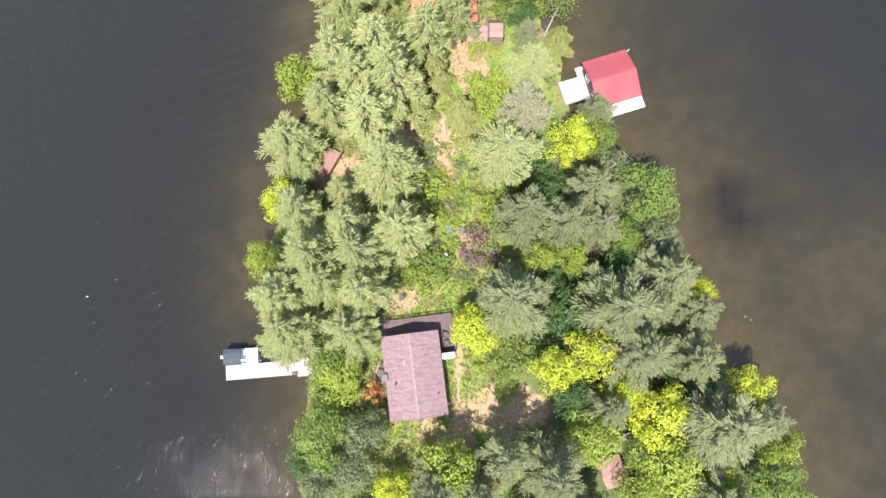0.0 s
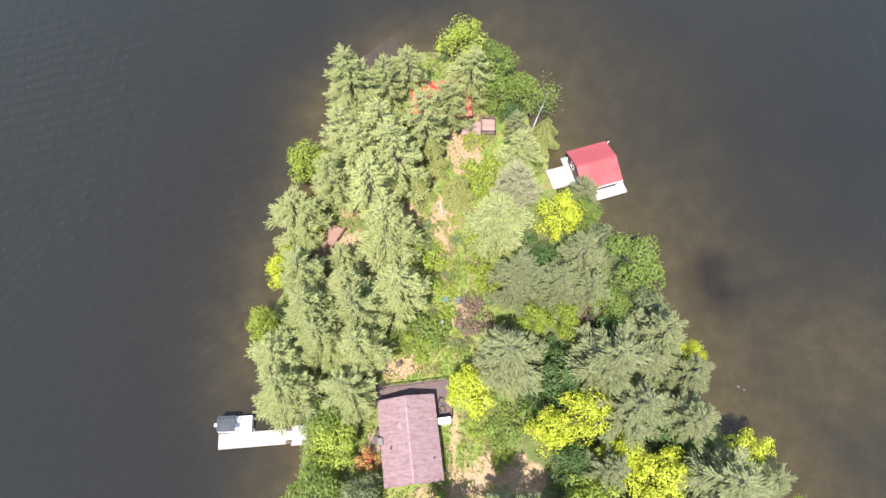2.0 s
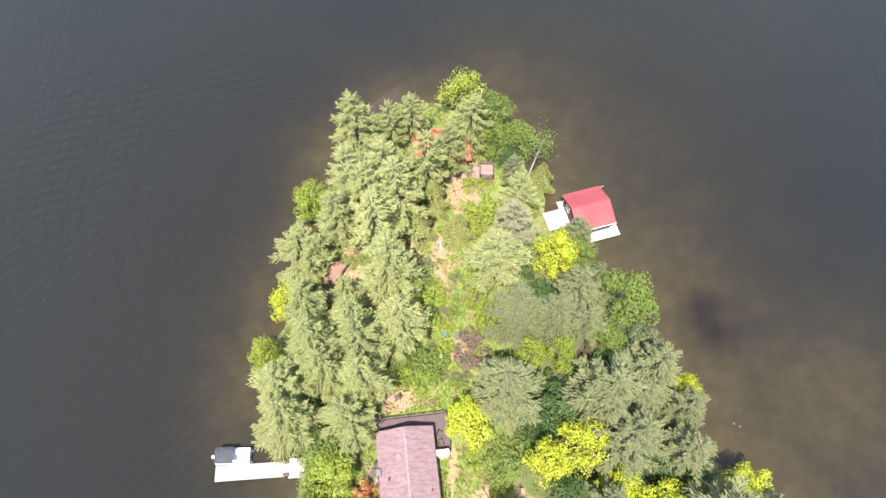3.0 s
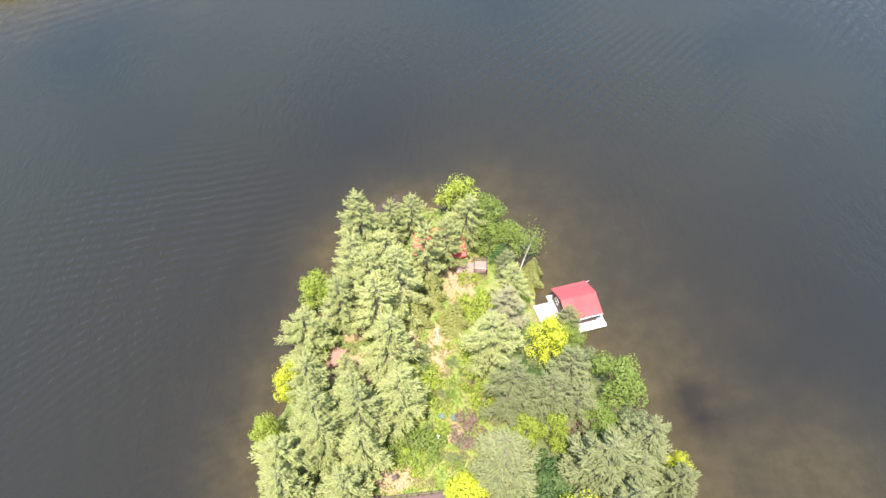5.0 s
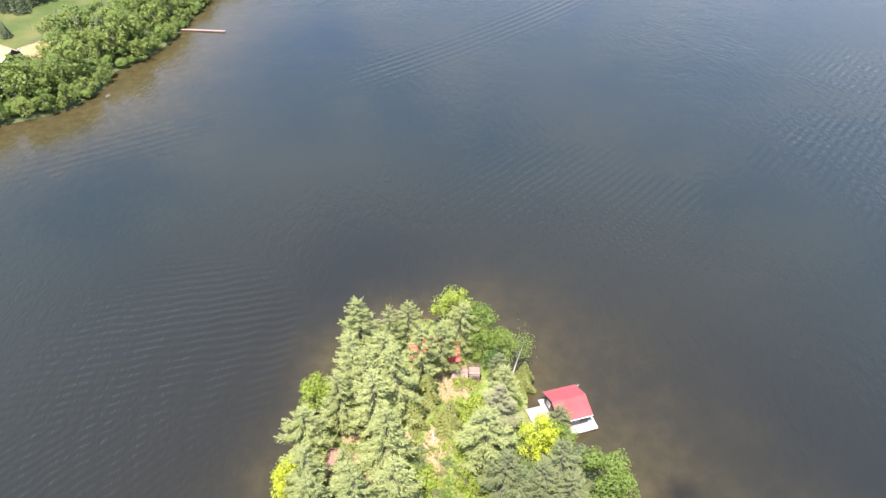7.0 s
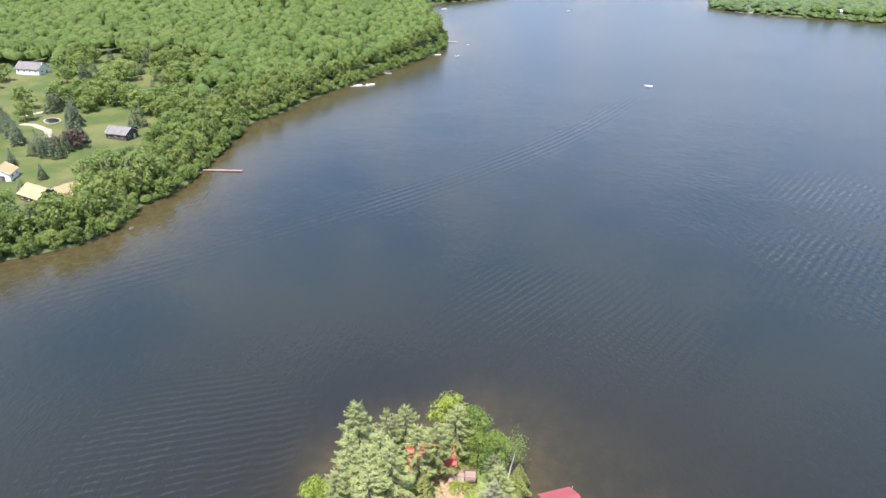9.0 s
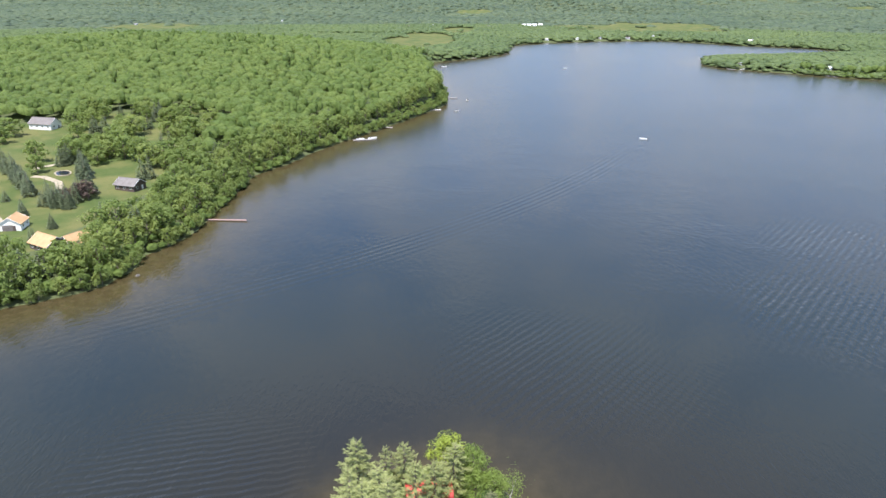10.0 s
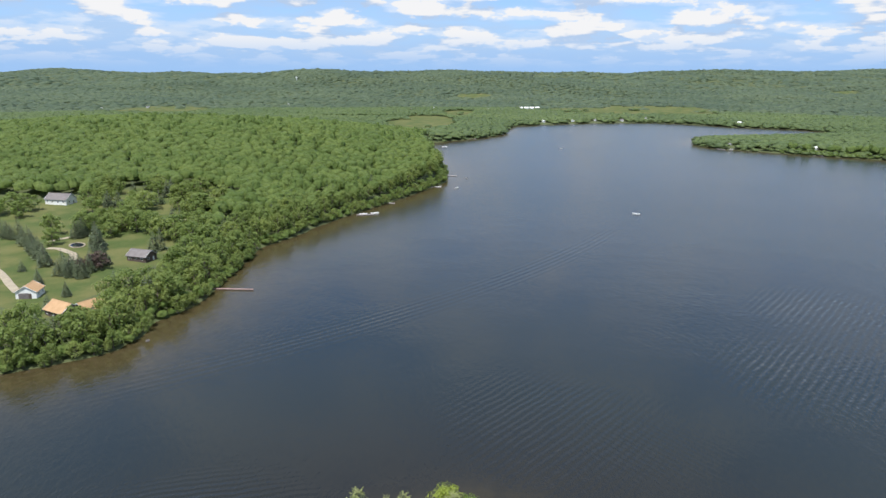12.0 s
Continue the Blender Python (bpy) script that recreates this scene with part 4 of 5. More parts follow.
def cabin():
    """The long mauve-roofed cabin with its timber deck."""
    home = house("cabin", -1.30, -6.45, 8.5, 6.15, 9.15, 3.05, 4.2, SIDING_DARK, ROOF_MAUVE, "brown-walled cabin with a weathered mauve shingle roof", "cabin", 0.42, edge=ROOF_MAUVE)
    part("vent_pipe", tube(bmesh.new(), [(-2.3, -0.8, 3.3), (-2.3, -0.8, 4.3)], [0.11, 0.11], 10), SIDING_DARK, home, "dark metal roof vent")
    part("vent_pipe", tube(bmesh.new(), [(2.6, -2.5, 3.2), (2.6, -2.5, 3.95)], [0.09, 0.09], 10), SIDING_DARK, home, "dark metal roof vent")
    part("roof_hatch", boxed(-1.15, 1.3, 3.85, -0.75, 2.0, 4.05, bevel=0.03), RIDGE_PALE, home, "pale roof hatch")
    part("chimney", boxed(-3.75, -0.2, 0, -3.15, 0.6, 3.6, bevel=0.02), ROOF_GREY, home, "grey block chimney")
    deck = thing("timber_deck", pose(-1.32, -6.65, 2.25, 0, 0, 8.5), "brown stained timber deck along two sides of the cabin", "deck")
    boards(deck, DECK_BROWN, -3.7, 4.65, 5.4, 7.1, 0, False)
    boards(deck, DECK_BROWN, 3.3, 2.5, 5.4, 4.64, 0, False)
    part("skirt", box(box(bmesh.new(), -3.7, 7.06, -0.9, 5.4, 7.10, -0.045), 5.36, 2.5, -0.9, 5.40, 7.055, -0.045), DECK_BROWN, deck)
    for x in (-3.5, 0.8, 5.2):
        part("pier", boxed(x - 0.08, 6.8, -1.2, x + 0.08, 6.96, -0.045), DECK_BROWN, deck)
    railing(deck, [(-2.4, 7.05), (5.35, 7.05), (5.35, 2.6)], 0.0)
    for k in range(4):
        part("step", boxed(-3.6, 7.12 + 0.26 * k, -0.22 - 0.17 * k, -2.5, 7.36 + 0.26 * k, -0.17 - 0.17 * k), DECK_BROWN, deck)


cabin()


def garden_chair(x, y, z, turn, mat, label):
    chair = thing("garden_chair", pose(x, y, z, 0, 0, turn), label, "chair", "chairs on the deck")
    part("seat", boxed(-0.28, -0.28, 0.36, 0.28, 0.28, 0.41, bevel=0.01), mat, chair)
    part("backrest", box(bmesh.new(), -0.28, -0.02, 0, 0.28, 0.02, 0.6, pose(0, 0.28, 0.40, -14)), mat, chair)
    for sx in (-1, 1):
        part("armrest", boxed(sx * 0.30 - 0.05, -0.28, 0.56, sx * 0.30 + 0.05, 0.30, 0.59), mat, chair)
        for sy in (-1, 1):
            part("leg", boxed(sx * 0.29 - 0.025, sy * 0.26 - 0.025, 0, sx * 0.29 + 0.025, sy * 0.26 + 0.025, 0.56), mat, chair)


z = ground_at(-5.6, -6.6)
patio = thing("patio", pose(-5.5, -6.3, z, 0, 0, 8.5), "rosy paved patio beside the cabin wall", "patio")
for row in range(4):
    for col in range(3):
        part("paving_slab", boxed(-1.05 + 0.7 * col, -1.4 + 0.7 * row, -0.1, -0.37 + 0.7 * col, -0.72 + 0.7 * row, 0.10 + 0.006 * ((row + col) % 3), bevel=0.015), DECK_ROSE, patio)
table = thing("garden_table", pose(-5.6, -6.4, z + 0.112, 0, 0, 20), "dark round garden table on the patio", "table")
part("tabletop", tube(bmesh.new(), [(0, 0, 0.70), (0, 0, 0.735)], [0.5, 0.5], 18), SIDING_DARK, table)
part("pedestal", tube(bmesh.new(), [(0, 0, 0.0), (0, 0, 0.06), (0, 0, 0.1), (0, 0, 0.70)], [0.28, 0.26, 0.05, 0.05], 10), SIDING_DARK, table)
garden_chair(-5.3, -5.5, z + 0.112, 15, SIDING_DARK, "dark garden chair at the patio table")
garden_chair(-6.1, -7.2, z + 0.112, 150, SIDING_DARK, "dark garden chair at the patio table")
garden_chair(2.3, -1.6, 2.25, 70, SIDING_DARK, "dark garden chair on the cabin deck")
garden_chair(2.5, -2.6, 2.25, 110, SIDING_DARK, "dark garden chair on the cabin deck")

tub = thing("storage_chest", pose(2.75, -4.0, ground_at(2.75, -4.0), 0, 0, 8.8), "white rounded storage chest beside the deck", "chest")
part("body", boxed(-0.75, -0.32, 0, 0.75, 0.32, 2.1, bevel=0.05), WHITE, tub)
part("lid", boxed(-0.80, -0.36, 2.1, 0.80, 0.36, 2.25, bevel=0.06), WHITE, tub)


def boathouse():
    home = thing("boathouse", pose(22.99, 31.62, 0.62, 0, 0, 18.2), "dark boathouse with a red metal gable roof on a white deck", "boathouse")
    turned = Matrix.Rotation(radians(90), 4, "Z")
    walls = gable_walls(5.6, 5.2, 2.35, 3.5)
    bmesh.ops.transform(walls, matrix=turned, verts=walls.verts)
    part("wall", walls, SIDING_DARK, home)
    shape = gable_roof(6.55, 5.95, 2.25, 3.62, 0.10)
    bmesh.ops.transform(shape, matrix=turned, verts=shape.verts)
    top = part("roof", shape, ROOF_RED, home)
    rise = math.atan2(3.62 - 2.25, 3.275)
    reach = 3.275 / math.cos(rise)
    for sy in (-1, 1):
        ribs = bmesh.new()
        for k in range(14):
            x = -2.9 + k * 0.446
            box(ribs, x - 0.012, -reach / 2, 0.0, x + 0.012, reach / 2, 0.022, Matrix.Translation((0, sy * 1.6375, 2.937)) @ Matrix.Rotation(-sy * rise, 4, "X"))
        part("seam_ribbing", ribs, ROOF_RED, top)
        if sy < 0:
            part("gutter", boxed(-2.975, -3.36, 2.10, 2.975, -3.28, 2.18), WHITE, top, "white gutter")
    part("ridge_cap", boxed(-2.975, -0.12, 3.60, 2.975, 0.12, 3.65), ROOF_RED, top)
    for y, wd in ((-1.2, 0.9), (1.3, 0.9)):
        window(home, -2.62, y, 1.4, wd, 0.9, -90)
    door = part("door", boxed(-0.5, -0.03, 0.02, 0.5, 0.02, 2.0), SIDING_DARK, home, "dark door", pose(-2.62, 0.1, 0, 0, 0, -90))
    part("handle", boxed(0.34, -0.09, 1.0, 0.40, -0.035, 1.06), STEEL, door)
    window(home, 0.2, -2.82, 1.4, 1.4, 0.8, 0)
    part("bracket", tube(bmesh.new(), [(3.0, 2.9, 2.0), (3.5, 3.1, 2.3)], [0.03, 0.03]), WHITE, home)
    deck = thing("boathouse_deck", pose(22.99, 31.62, 0.62, 0, 0, 18.2), "bleached white plank deck round the boathouse on posts", "deck")
    boards(deck, DECK_PALE, -3.4, -4.15, 3.75, 3.55, -0.005, False, 0.16)
    boards(deck, DECK_PALE, -6.1, -0.9, -3.41, 2.3, -0.01, True, 0.16)
    part("fascia", box(box(bmesh.new(), -3.4, -4.19, -0.30, 3.75, -4.155, 0.0), 3.755, -4.19, -0.30, 3.79, 3.55, 0.0), WHITE, deck, "white edge board")
    for x in (-3.2, 0.0, 3.5):
        for y in (-3.9, 0.0, 3.3):
            part("post", tube(bmesh.new(), [(x, y, -3.2), (x, y, -0.05)], [0.09, 0.09], 8), DECK_BROWN, deck)
    part("cleat", boxed(2.8, -4.05, 0.0, 3.1, -3.99, 0.06, bevel=0.01), STEEL, deck)


boathouse()


def dock(name, x, y, turn, long, wide, z, mat, label, posts=True, group=""):
    ob = thing(name, pose(x, y, z, 0, 0, turn), label, "dock", group)
    boards(ob, mat, 0, -wide / 2, long, wide / 2, 0, True, 0.16 if long < 14 else 0.3)
    for s in (-1, 1):
        part("stringer", boxed(0, s * wide / 2 - 0.05, -0.22, long, s * wide / 2 + 0.05, -0.045), mat, ob)
    if posts:
        count = max(2, round(long / 3))
        for k in range(count):
            for s in (-1, 1):
                part("post", tube(bmesh.new(), [(0.2 + k * (long - 0.4) / (count - 1), s * (wide / 2 - 0.12), -2.5), (0.2 + k * (long - 0.4) / (count - 1), s * (wide / 2 - 0.12), -0.05)], [0.05, 0.05], 6), STEEL, ob)
    return ob


dock("dock", -25.25, -6.9, 6.0, 8.5, 1.75, 0.62, DECK_PALE, "bleached white plank dock reaching out from the shore")
dock("dock_landing", -16.3, -5.95, 6.0, 3.0, 2.3, 0.72, DECK_PALE, "white landing stage between shore and dock")
gang = thing("gangway", pose(-16.78, -6.0, 0.70, 0, 0, 6), "short dark gangway with hinge boxes joining dock and landing", "gangway")
part("plate", boxed(-0.05, -0.9, -0.05, 0.48, 0.9, 0.0), DECK_PALE, gang)
for s in (-1, 1):
    part("hinge_box", boxed(-0.15, s * 0.75 - 0.18, 0.0, 0.55, s * 0.75 + 0.18, 0.28, bevel=0.03), SIDING_DARK, gang, "dark hinge box")


def pontoon_boat():
    boat = thing("pontoon_boat", pose(-23.3, -4.75, 0.1, 0, 0, 4), "white pontoon boat with a dark canvas top moored at the dock", "boat")
    for s in (-1, 1):
        part("float", tube(bmesh.new(), [(-2.2, s * 0.65, 0.0), (1.7, s * 0.65, 0.0), (2.1, s * 0.65, 0.06), (2.3, s * 0.65, 0.15)], [0.28, 0.28, 0.2, 0.04], 10), STEEL, boat)
    part("deck", boxed(-2.15, -0.95, 0.26, 2.1, 0.95, 0.34, bevel=0.02), WHITE, boat)
    for a in ((-2.1, -0.95, 0.34, 2.05, -0.90, 0.95), (-2.1, 0.90, 0.34, 2.05, 0.95, 0.95), (2.0, -0.9, 0.34, 2.05, 0.9, 0.95), (-2.1, -0.9, 0.34, -2.05, 0.9, 0.95)):
        part("side_panel", boxed(*a), WHITE, boat)
    for a in ((0.6, -0.88, 0.34, 1.95, -0.35, 0.75), (0.6, 0.35, 0.34, 1.95, 0.88, 0.75)):
        part("bench", boxed(*a, bevel=0.06), WHITE, boat, "white padded bench")
    part("console", boxed(0.0, 0.15, 0.34, 0.45, 0.8, 1.15, bevel=0.05), WHITE, boat)
    cover = bmesh.new()
    prism(cover, [(-0.95, 1.75), (-0.5, 1.95), (0.5, 1.95), (0.95, 1.75), (0.95, 1.68), (0.5, 1.87), (-0.5, 1.87), (-0.95, 1.68)], -2.0, 0.25)
    part("canvas_top", cover, CANVAS, boat, "dark grey canvas top")
    for x in (-1.9, -0.1):
        for s in (-1, 1):
            part("strut", tube(bmesh.new(), [(x, s * 0.9, 0.9), (x, s * 0.88, 1.72)], [0.02, 0.02]), STEEL, boat)
    motor = part("outboard_motor", boxed(-2.65, -0.2, 0.4, -2.25, 0.2, 1.0, bevel=0.08), WHITE, boat, "white outboard motor")
    part("motor_leg", boxed(-2.5, -0.08, -0.5, -2.35, 0.08, 0.4), STEEL, motor)


pontoon_boat()

# the red-roofed cottage under the northern pines, and the sheds
house("cottage", 1.1, 41.5, 98, 5.6, 7.4, 2.6, 4.0, SIDING_RED, SIDING_RED, "red cottage with a red painted roof under the pines", "cottage", 0.45, edge=SIDING_RED)
house("garden_shed", -3.4, 30.9, 20, 2.2, 2.4, 2.0, 2.7, SIDING_RED, SIDING_RED, "small dark red shed under the pines", "shed", 0.2)
house("woodshed", 22.5, -17.2, 25, 2.5, 2.7, 1.9, 2.4, SIDING_DARK, DECK_RED, "brown woodshed with a rusty roof among the trees", "shed", 0.25, edge=DECK_RED)

garden_deck = thing("garden_deck", pose(8.05, 38.15, 2.1, 0, 0, 0), "rosy timber boardwalk and railed garden deck beside the cottage", "deck")
boards(garden_deck, DECK_ROSE, -1.0, -1.25, 1.0, 1.25, 0, True, 0.2)
railing(garden_deck, [(-1.0, -1.22), (-1.0, 1.22), (1.0, 1.22), (1.0, -1.22), (-1.0, -1.22)], 0.0, 0.9, DECK_BROWN)
boards(garden_deck, DECK_ROSE, -3.75, -1.45, -1.04, 0.85, -0.05, True, 0.2)
for x, y in ((-0.9, -1.1), (0.9, -1.1), (0.9, 1.1), (-0.9, 1.1), (-3.6, -1.3), (-3.6, 0.7)):
    part("pier", boxed(x - 0.06, y - 0.06, -1.4, x + 0.06, y + 0.06, -0.05), DECK_RED, garden_deck)

bridge = thing("footbridge", pose(-13.2, 20.3, 2.1, 0, 0, -28), "brown timber footbridge with railings and steps by the shore", "footbridge")
boards(bridge, DECK_RED, -1.0, -1.7, 1.0, 1.7, 0, False, 0.16)
railing(bridge, [(-1.0, -1.7), (-1.0, 1.7)], 0, 0.9, DECK_RED)
railing(bridge, [(1.0, 1.7), (1.0, -1.7)], 0, 0.9, DECK_RED)
for k in range(6):
    part("step", boxed(-1.0, -2.0 - 0.3 * k, -0.16 - 0.1 * k, 1.0, -1.72 - 0.3 * k, -0.10 - 0.1 * k), DECK_RED, bridge)
for x in (-0.9, 0.9):
    for y in (-1.6, 1.6):
        part("pier", boxed(x - 0.07, y - 0.07, -1.6, x + 0.07, y + 0.07, -0.05), DECK_RED, bridge)



def snag():
    """The fallen, bleached crown of a dead tree."""
    tree = thing("fallen_tree", pose(23.6, -13.2, ground_at(23.6, -13.2) + 2.2, 0, 0, -35), "bleached fallen dead tree with bare limbs", "dead tree")
    part("trunk", tube(bmesh.new(), [(-3.2, 0.3, -1.6), (-1.5, 0.1, 0.0), (0.3, 0.0, 0.6), (1.6, -0.1, 1.0)], [0.20, 0.16, 0.11, 0.05], 7), BARK_PALE, tree)
    for a, b, c in (((-0.9, 0.1, 0.3), (-1.6, 1.0, 0.5), (-2.9, 1.3, 0.4)), ((0.0, 0.0, 0.5), (0.3, -1.0, 0.6), (0.2, -1.9, 0.5)), ((0.3, 0.0, 0.6), (1.2, 0.7, 0.9), (2.6, 1.4, 0.8)), ((-0.3, 0.0, 0.4), (0.1, 0.9, 0.8), (0.4, 1.3, 0.9)), ((0.0, 0.0, 0.5), (-0.9, -0.8, 0.7), (-2.0, -1.1, 0.5)), ((0.8, -0.1, 0.8), (1.7, -0.9, 1.0), (2.0, -1.3, 1.0))):
        part("limb", tube(bmesh.new(), [a, b, c], [0.08, 0.055, 0.02], 5), BARK_PALE, tree)


snag()


def birch():
    """The slender birch that leans out over the north-east shore."""
    x, y = 14.3, 37.4
    gen = np.random.default_rng(77)
    tree = thing("birch", pose(x, y, ground_at(x, y)), "leaning white birch with a thin crown by the shore", "birch")
    stem = [(0, 0, -0.3), (0.4, 0.7, 2.2), (1.0, 1.7, 4.4), (1.7, 2.6, 6.4), (2.1, 3.0, 7.6)]
    part("trunk", tube(bmesh.new(), stem, [0.13, 0.11, 0.085, 0.05, 0.02], 7), BARK_PALE, tree)
    for k in range(9):
        a = Vector(stem[2]).lerp(Vector(stem[4]), k / 9)
        b = a + Vector((gen.normal(0, 0.8), gen.normal(0, 0.8), gen.uniform(0.4, 1.1)))
        part("limb", tube(bmesh.new(), [a, a.lerp(b, 0.5) + Vector((0, 0, 0.1)), b], [0.03, 0.02, 0.008], 4), BARK_PALE, tree)
    mid = np.array([1.6, 2.5, 6.4])
    pos = mid + gen.normal(0, 1, (900, 3)) * np.array([0.95, 0.95, 1.5])
    face = unit(gen.normal(0, 1, (900, 3)) + np.array([0, 0, 0.6]))
    u = unit(np.cross(face, gen.normal(0, 1, (900, 3))))
    big = gen.uniform(0.08, 0.15, (900, 1))
    crown = new("crown", leaves_mesh("crown", pos, u * big, np.cross(face, u) * big * 0.7, LEAF))
    crown.parent = tree


birch()


def rock(name, x, y, size, seed, z=None, label="grey boulder at the water's edge"):
    gen = np.random.default_rng(seed)
    bm = bmesh.new()
    bmesh.ops.create_icosphere(bm, subdivisions=2, radius=1.0)
    push = gen.normal(0, 1, (4, 3))
    for v in bm.verts:
        q = np.array(v.co)
        v.co = Vector((q * (1 + 0.16 * sum(math.sin(2.3 * float(q @ p)) for p in push) / 2) * np.array([1.0, 0.8, 0.55]) * size).tolist())
    ob = part(name, bm, ROCK)
    ob.matrix_basis = pose(x, y, (ground_at(x, y) if z is None else z) + 0.12 * size, 0, 0, float(gen.uniform(0, 360)))
    tagged(ob, label, "rock", "shore rocks")


stones = random.Random(4)
for k, (x, y) in enumerate([(-15.2, -7.6), (-15.6, -8.6), (-14.8, -9.4), (-15.0, -6.9), (-14.4, -8.0), (11.4, 44.6), (12.0, 43.8), (12.9, 42.8), (13.6, 41.9), (14.9, 40.0), (15.6, 38.9), (16.6, 34.4), (16.8, 33.4), (-10.6, 49.4), (-9.3, 50.4), (-7.6, 51.6), (-5.0, 52.6), (40.2, 1.6), (40.9, 1.2)]):
    rock("rock", x, y, stones.uniform(0.2, 0.5) if x < 39 else 0.2, 200 + k, 0.0 if x > 39 else None)
rock("rock", -98.4, 142.6, 0.9, 230, 0.0)


def pale_log(x, y, turn, long, label):
    ob = part("log", tube(bmesh.new(), [(-long / 2, 0, 0.16), (0, 0.04, 0.18), (long / 2, 0, 0.15)], [0.16, 0.15, 0.12], 8), BARK_PALE)
    ob.matrix_basis = pose(x, y, ground_at(x, y) + 0.02, 0, 0, turn)
    tagged(ob, label, "log")


bar = bmesh.new()
low_ring = [bar.verts.new((x, y, -0.3)) for x, y in ((-13.2, 49.6), (-10.4, 52.6), (-7.0, 55.9), (-6.0, 54.6), (-5.2, 52.6), (-8.0, 50.4), (-10.6, 47.6))]
top_ring = [bar.verts.new((v.co.x * 0.98 - 0.17, v.co.y * 0.995 + 0.25, 0.02)) for v in low_ring]
bar.faces.new(top_ring)
for k in range(7):
    bar.faces.new((low_ring[k], low_ring[(k + 1) % 7], top_ring[(k + 1) % 7], top_ring[k]))
bmesh.ops.recalc_face_normals(bar, faces=bar.faces)
tagged(part("rock_bar", bar, SILT), "brown silty rock bar just awash beside the shore", "rock bar", kind="structure")
pale_log(1.6, 25.1, 100, 1.9, "pale barkless log lying on bare earth")
pale_log(-5.5, 26.8, 98, 1.6, "pale fallen log beside the pines")
for x, y in ((2.5, 11.7), (4.3, 11.6)):
    lid = thing("well_cover", pose(x, y, ground_at(x, y) + 0.62, 0, 0, 8), "square blue plastic cover in the clearing", "cover", "blue covers")
    part("panel", boxed(-0.4, -0.42, 0.0, 0.4, 0.42, 0.1, bevel=0.03), BLUE, lid)
    part("riser", boxed(-0.34, -0.36, -0.7, 0.34, 0.36, 0.0), ROOF_GREY, lid)
bath = thing("birdbath", pose(2.1, 8.4, ground_at(2.1, 8.4)), "white birdbath among the bushes", "birdbath")
part("bowl", tube(bmesh.new(), [(0, 0, 1.15), (0, 0, 1.22), (0, 0, 1.3)], [0.12, 0.22, 0.25], 14), WHITE, bath)
part("pedestal", tube(bmesh.new(), [(0, 0, 0), (0, 0, 0.1), (0, 0, 0.2), (0, 0, 1.15)], [0.3, 0.28, 0.1, 0.09], 12), WHITE, bath)
garden_chair(-4.1, 3.6, ground_at(-4.1, 3.6), 30, SIDING_DARK, "dark garden chair on bare earth behind the cabin")
garden_chair(-3.3, 3.0, ground_at(-3.3, 3.0), -60, SIDING_DARK, "dark garden chair on bare earth behind the cabin")
plant(shrubs[1], -6.3, -8.3, 1.6, 0.7, shrub_base, SIDING_RED, label="red flowering shrub beside the cabin wall")

# ---- the mainland ----
garage = house("garage", -157.5, 173.4, 10, 7.4, 7.0, 2.8, 5.0, SIDING_WHITE, ROOF_TAN, "white garage with a tan shingle roof and a dark double door", "garage", 0.4)
lift_door = part("garage_door", boxed(-2.6, -3.60, 0.1, 1.0, -3.545, 2.3), SIDING_DARK, garage, "dark double garage door")
for level in range(4):
    part("door_panel", boxed(-2.55, -3.63, 0.15 + 0.53 * level, 0.95, -3.605, 0.62 + 0.53 * level, bevel=0.01), ROOF_GREY, lift_door)
house("bungalow", -134.5, 156.0, 62, 7.5, 10.0, 2.8, 5.2, SIDING_DARK, ROOF_TAN, "tan-roofed bungalow half hidden by trees", "house", 0.5)
house("bungalow", -126.0, 158.5, -28, 6.5, 8.5, 3.0, 5.6, SIDING_DARK, ROOF_TAN, "tan-roofed wing of a lakeside bungalow", "house", 0.5)
house("ranch_house", -139.0, 226.0, 75, 7.5, 10.0, 2.8, 5.0, SIDING_DARK, ROOF_GREY, "low brown ranch house with a grey-brown roof", "house", 0.5)
house("farmhouse", -244.0, 341.0, 80, 9.0, 15.0, 3.6, 6.6, SIDING_WHITE, ROOF_GREY, "white farmhouse with a grey roof above a meadow", "house", 0.5)

# templates for the mainland's trees
oak_base, fir_base = (11.0, 4.0), (11.0, 2.6)
oaks = [leaf_tree("broadleaf_tree", 91 + k, *oak_base, LEAF, lobes=13 + 2 * k, leaf=0.42, amount=900, ruffle=0.28, low=0.08, group="shore trees", label="leafy green broadleaf tree on the mainland shore") for k in range(4)]


firs = [spruce_tree("spruce_tree", 95 + k, *fir_base, SPRUCE, "dark green conical spruce in the fields", "mainland spruces") for k in range(2)]
rng = random.Random(5)


def clear_of(x, y, spots):
    return all((x - a) ** 2 + (y - b) ** 2 > c * c for a, b, c in spots)


FAR_HOMES = [(335, 775, 20), (412, 722, 35), (352, 1232, 0), (488, 1130, 40), (250, 1195, 10), (205, 1172, 15), (300, 1200, 80), (150, 1150, 30), (-110, 1440, 70), (-60, 1480, 20), (60, 1440, 50), (-780, 1400, 30), (-700, 1450, 70), (-420, 1600, 10)]
SITES = [(-157.5, 173.4, 10), (-152, 160, 7), (-132, 214, 3), (-146, 150, 5), (-238, 330, 12), (-131, 157, 10), (-126, 149, 7), (-121, 152, 4), (-139, 227, 11), (-244, 341, 14), (-181, 247, 6), (-186, 257, 5)]
SHORE_WALK = MAINLAND[3:18]
count = 0
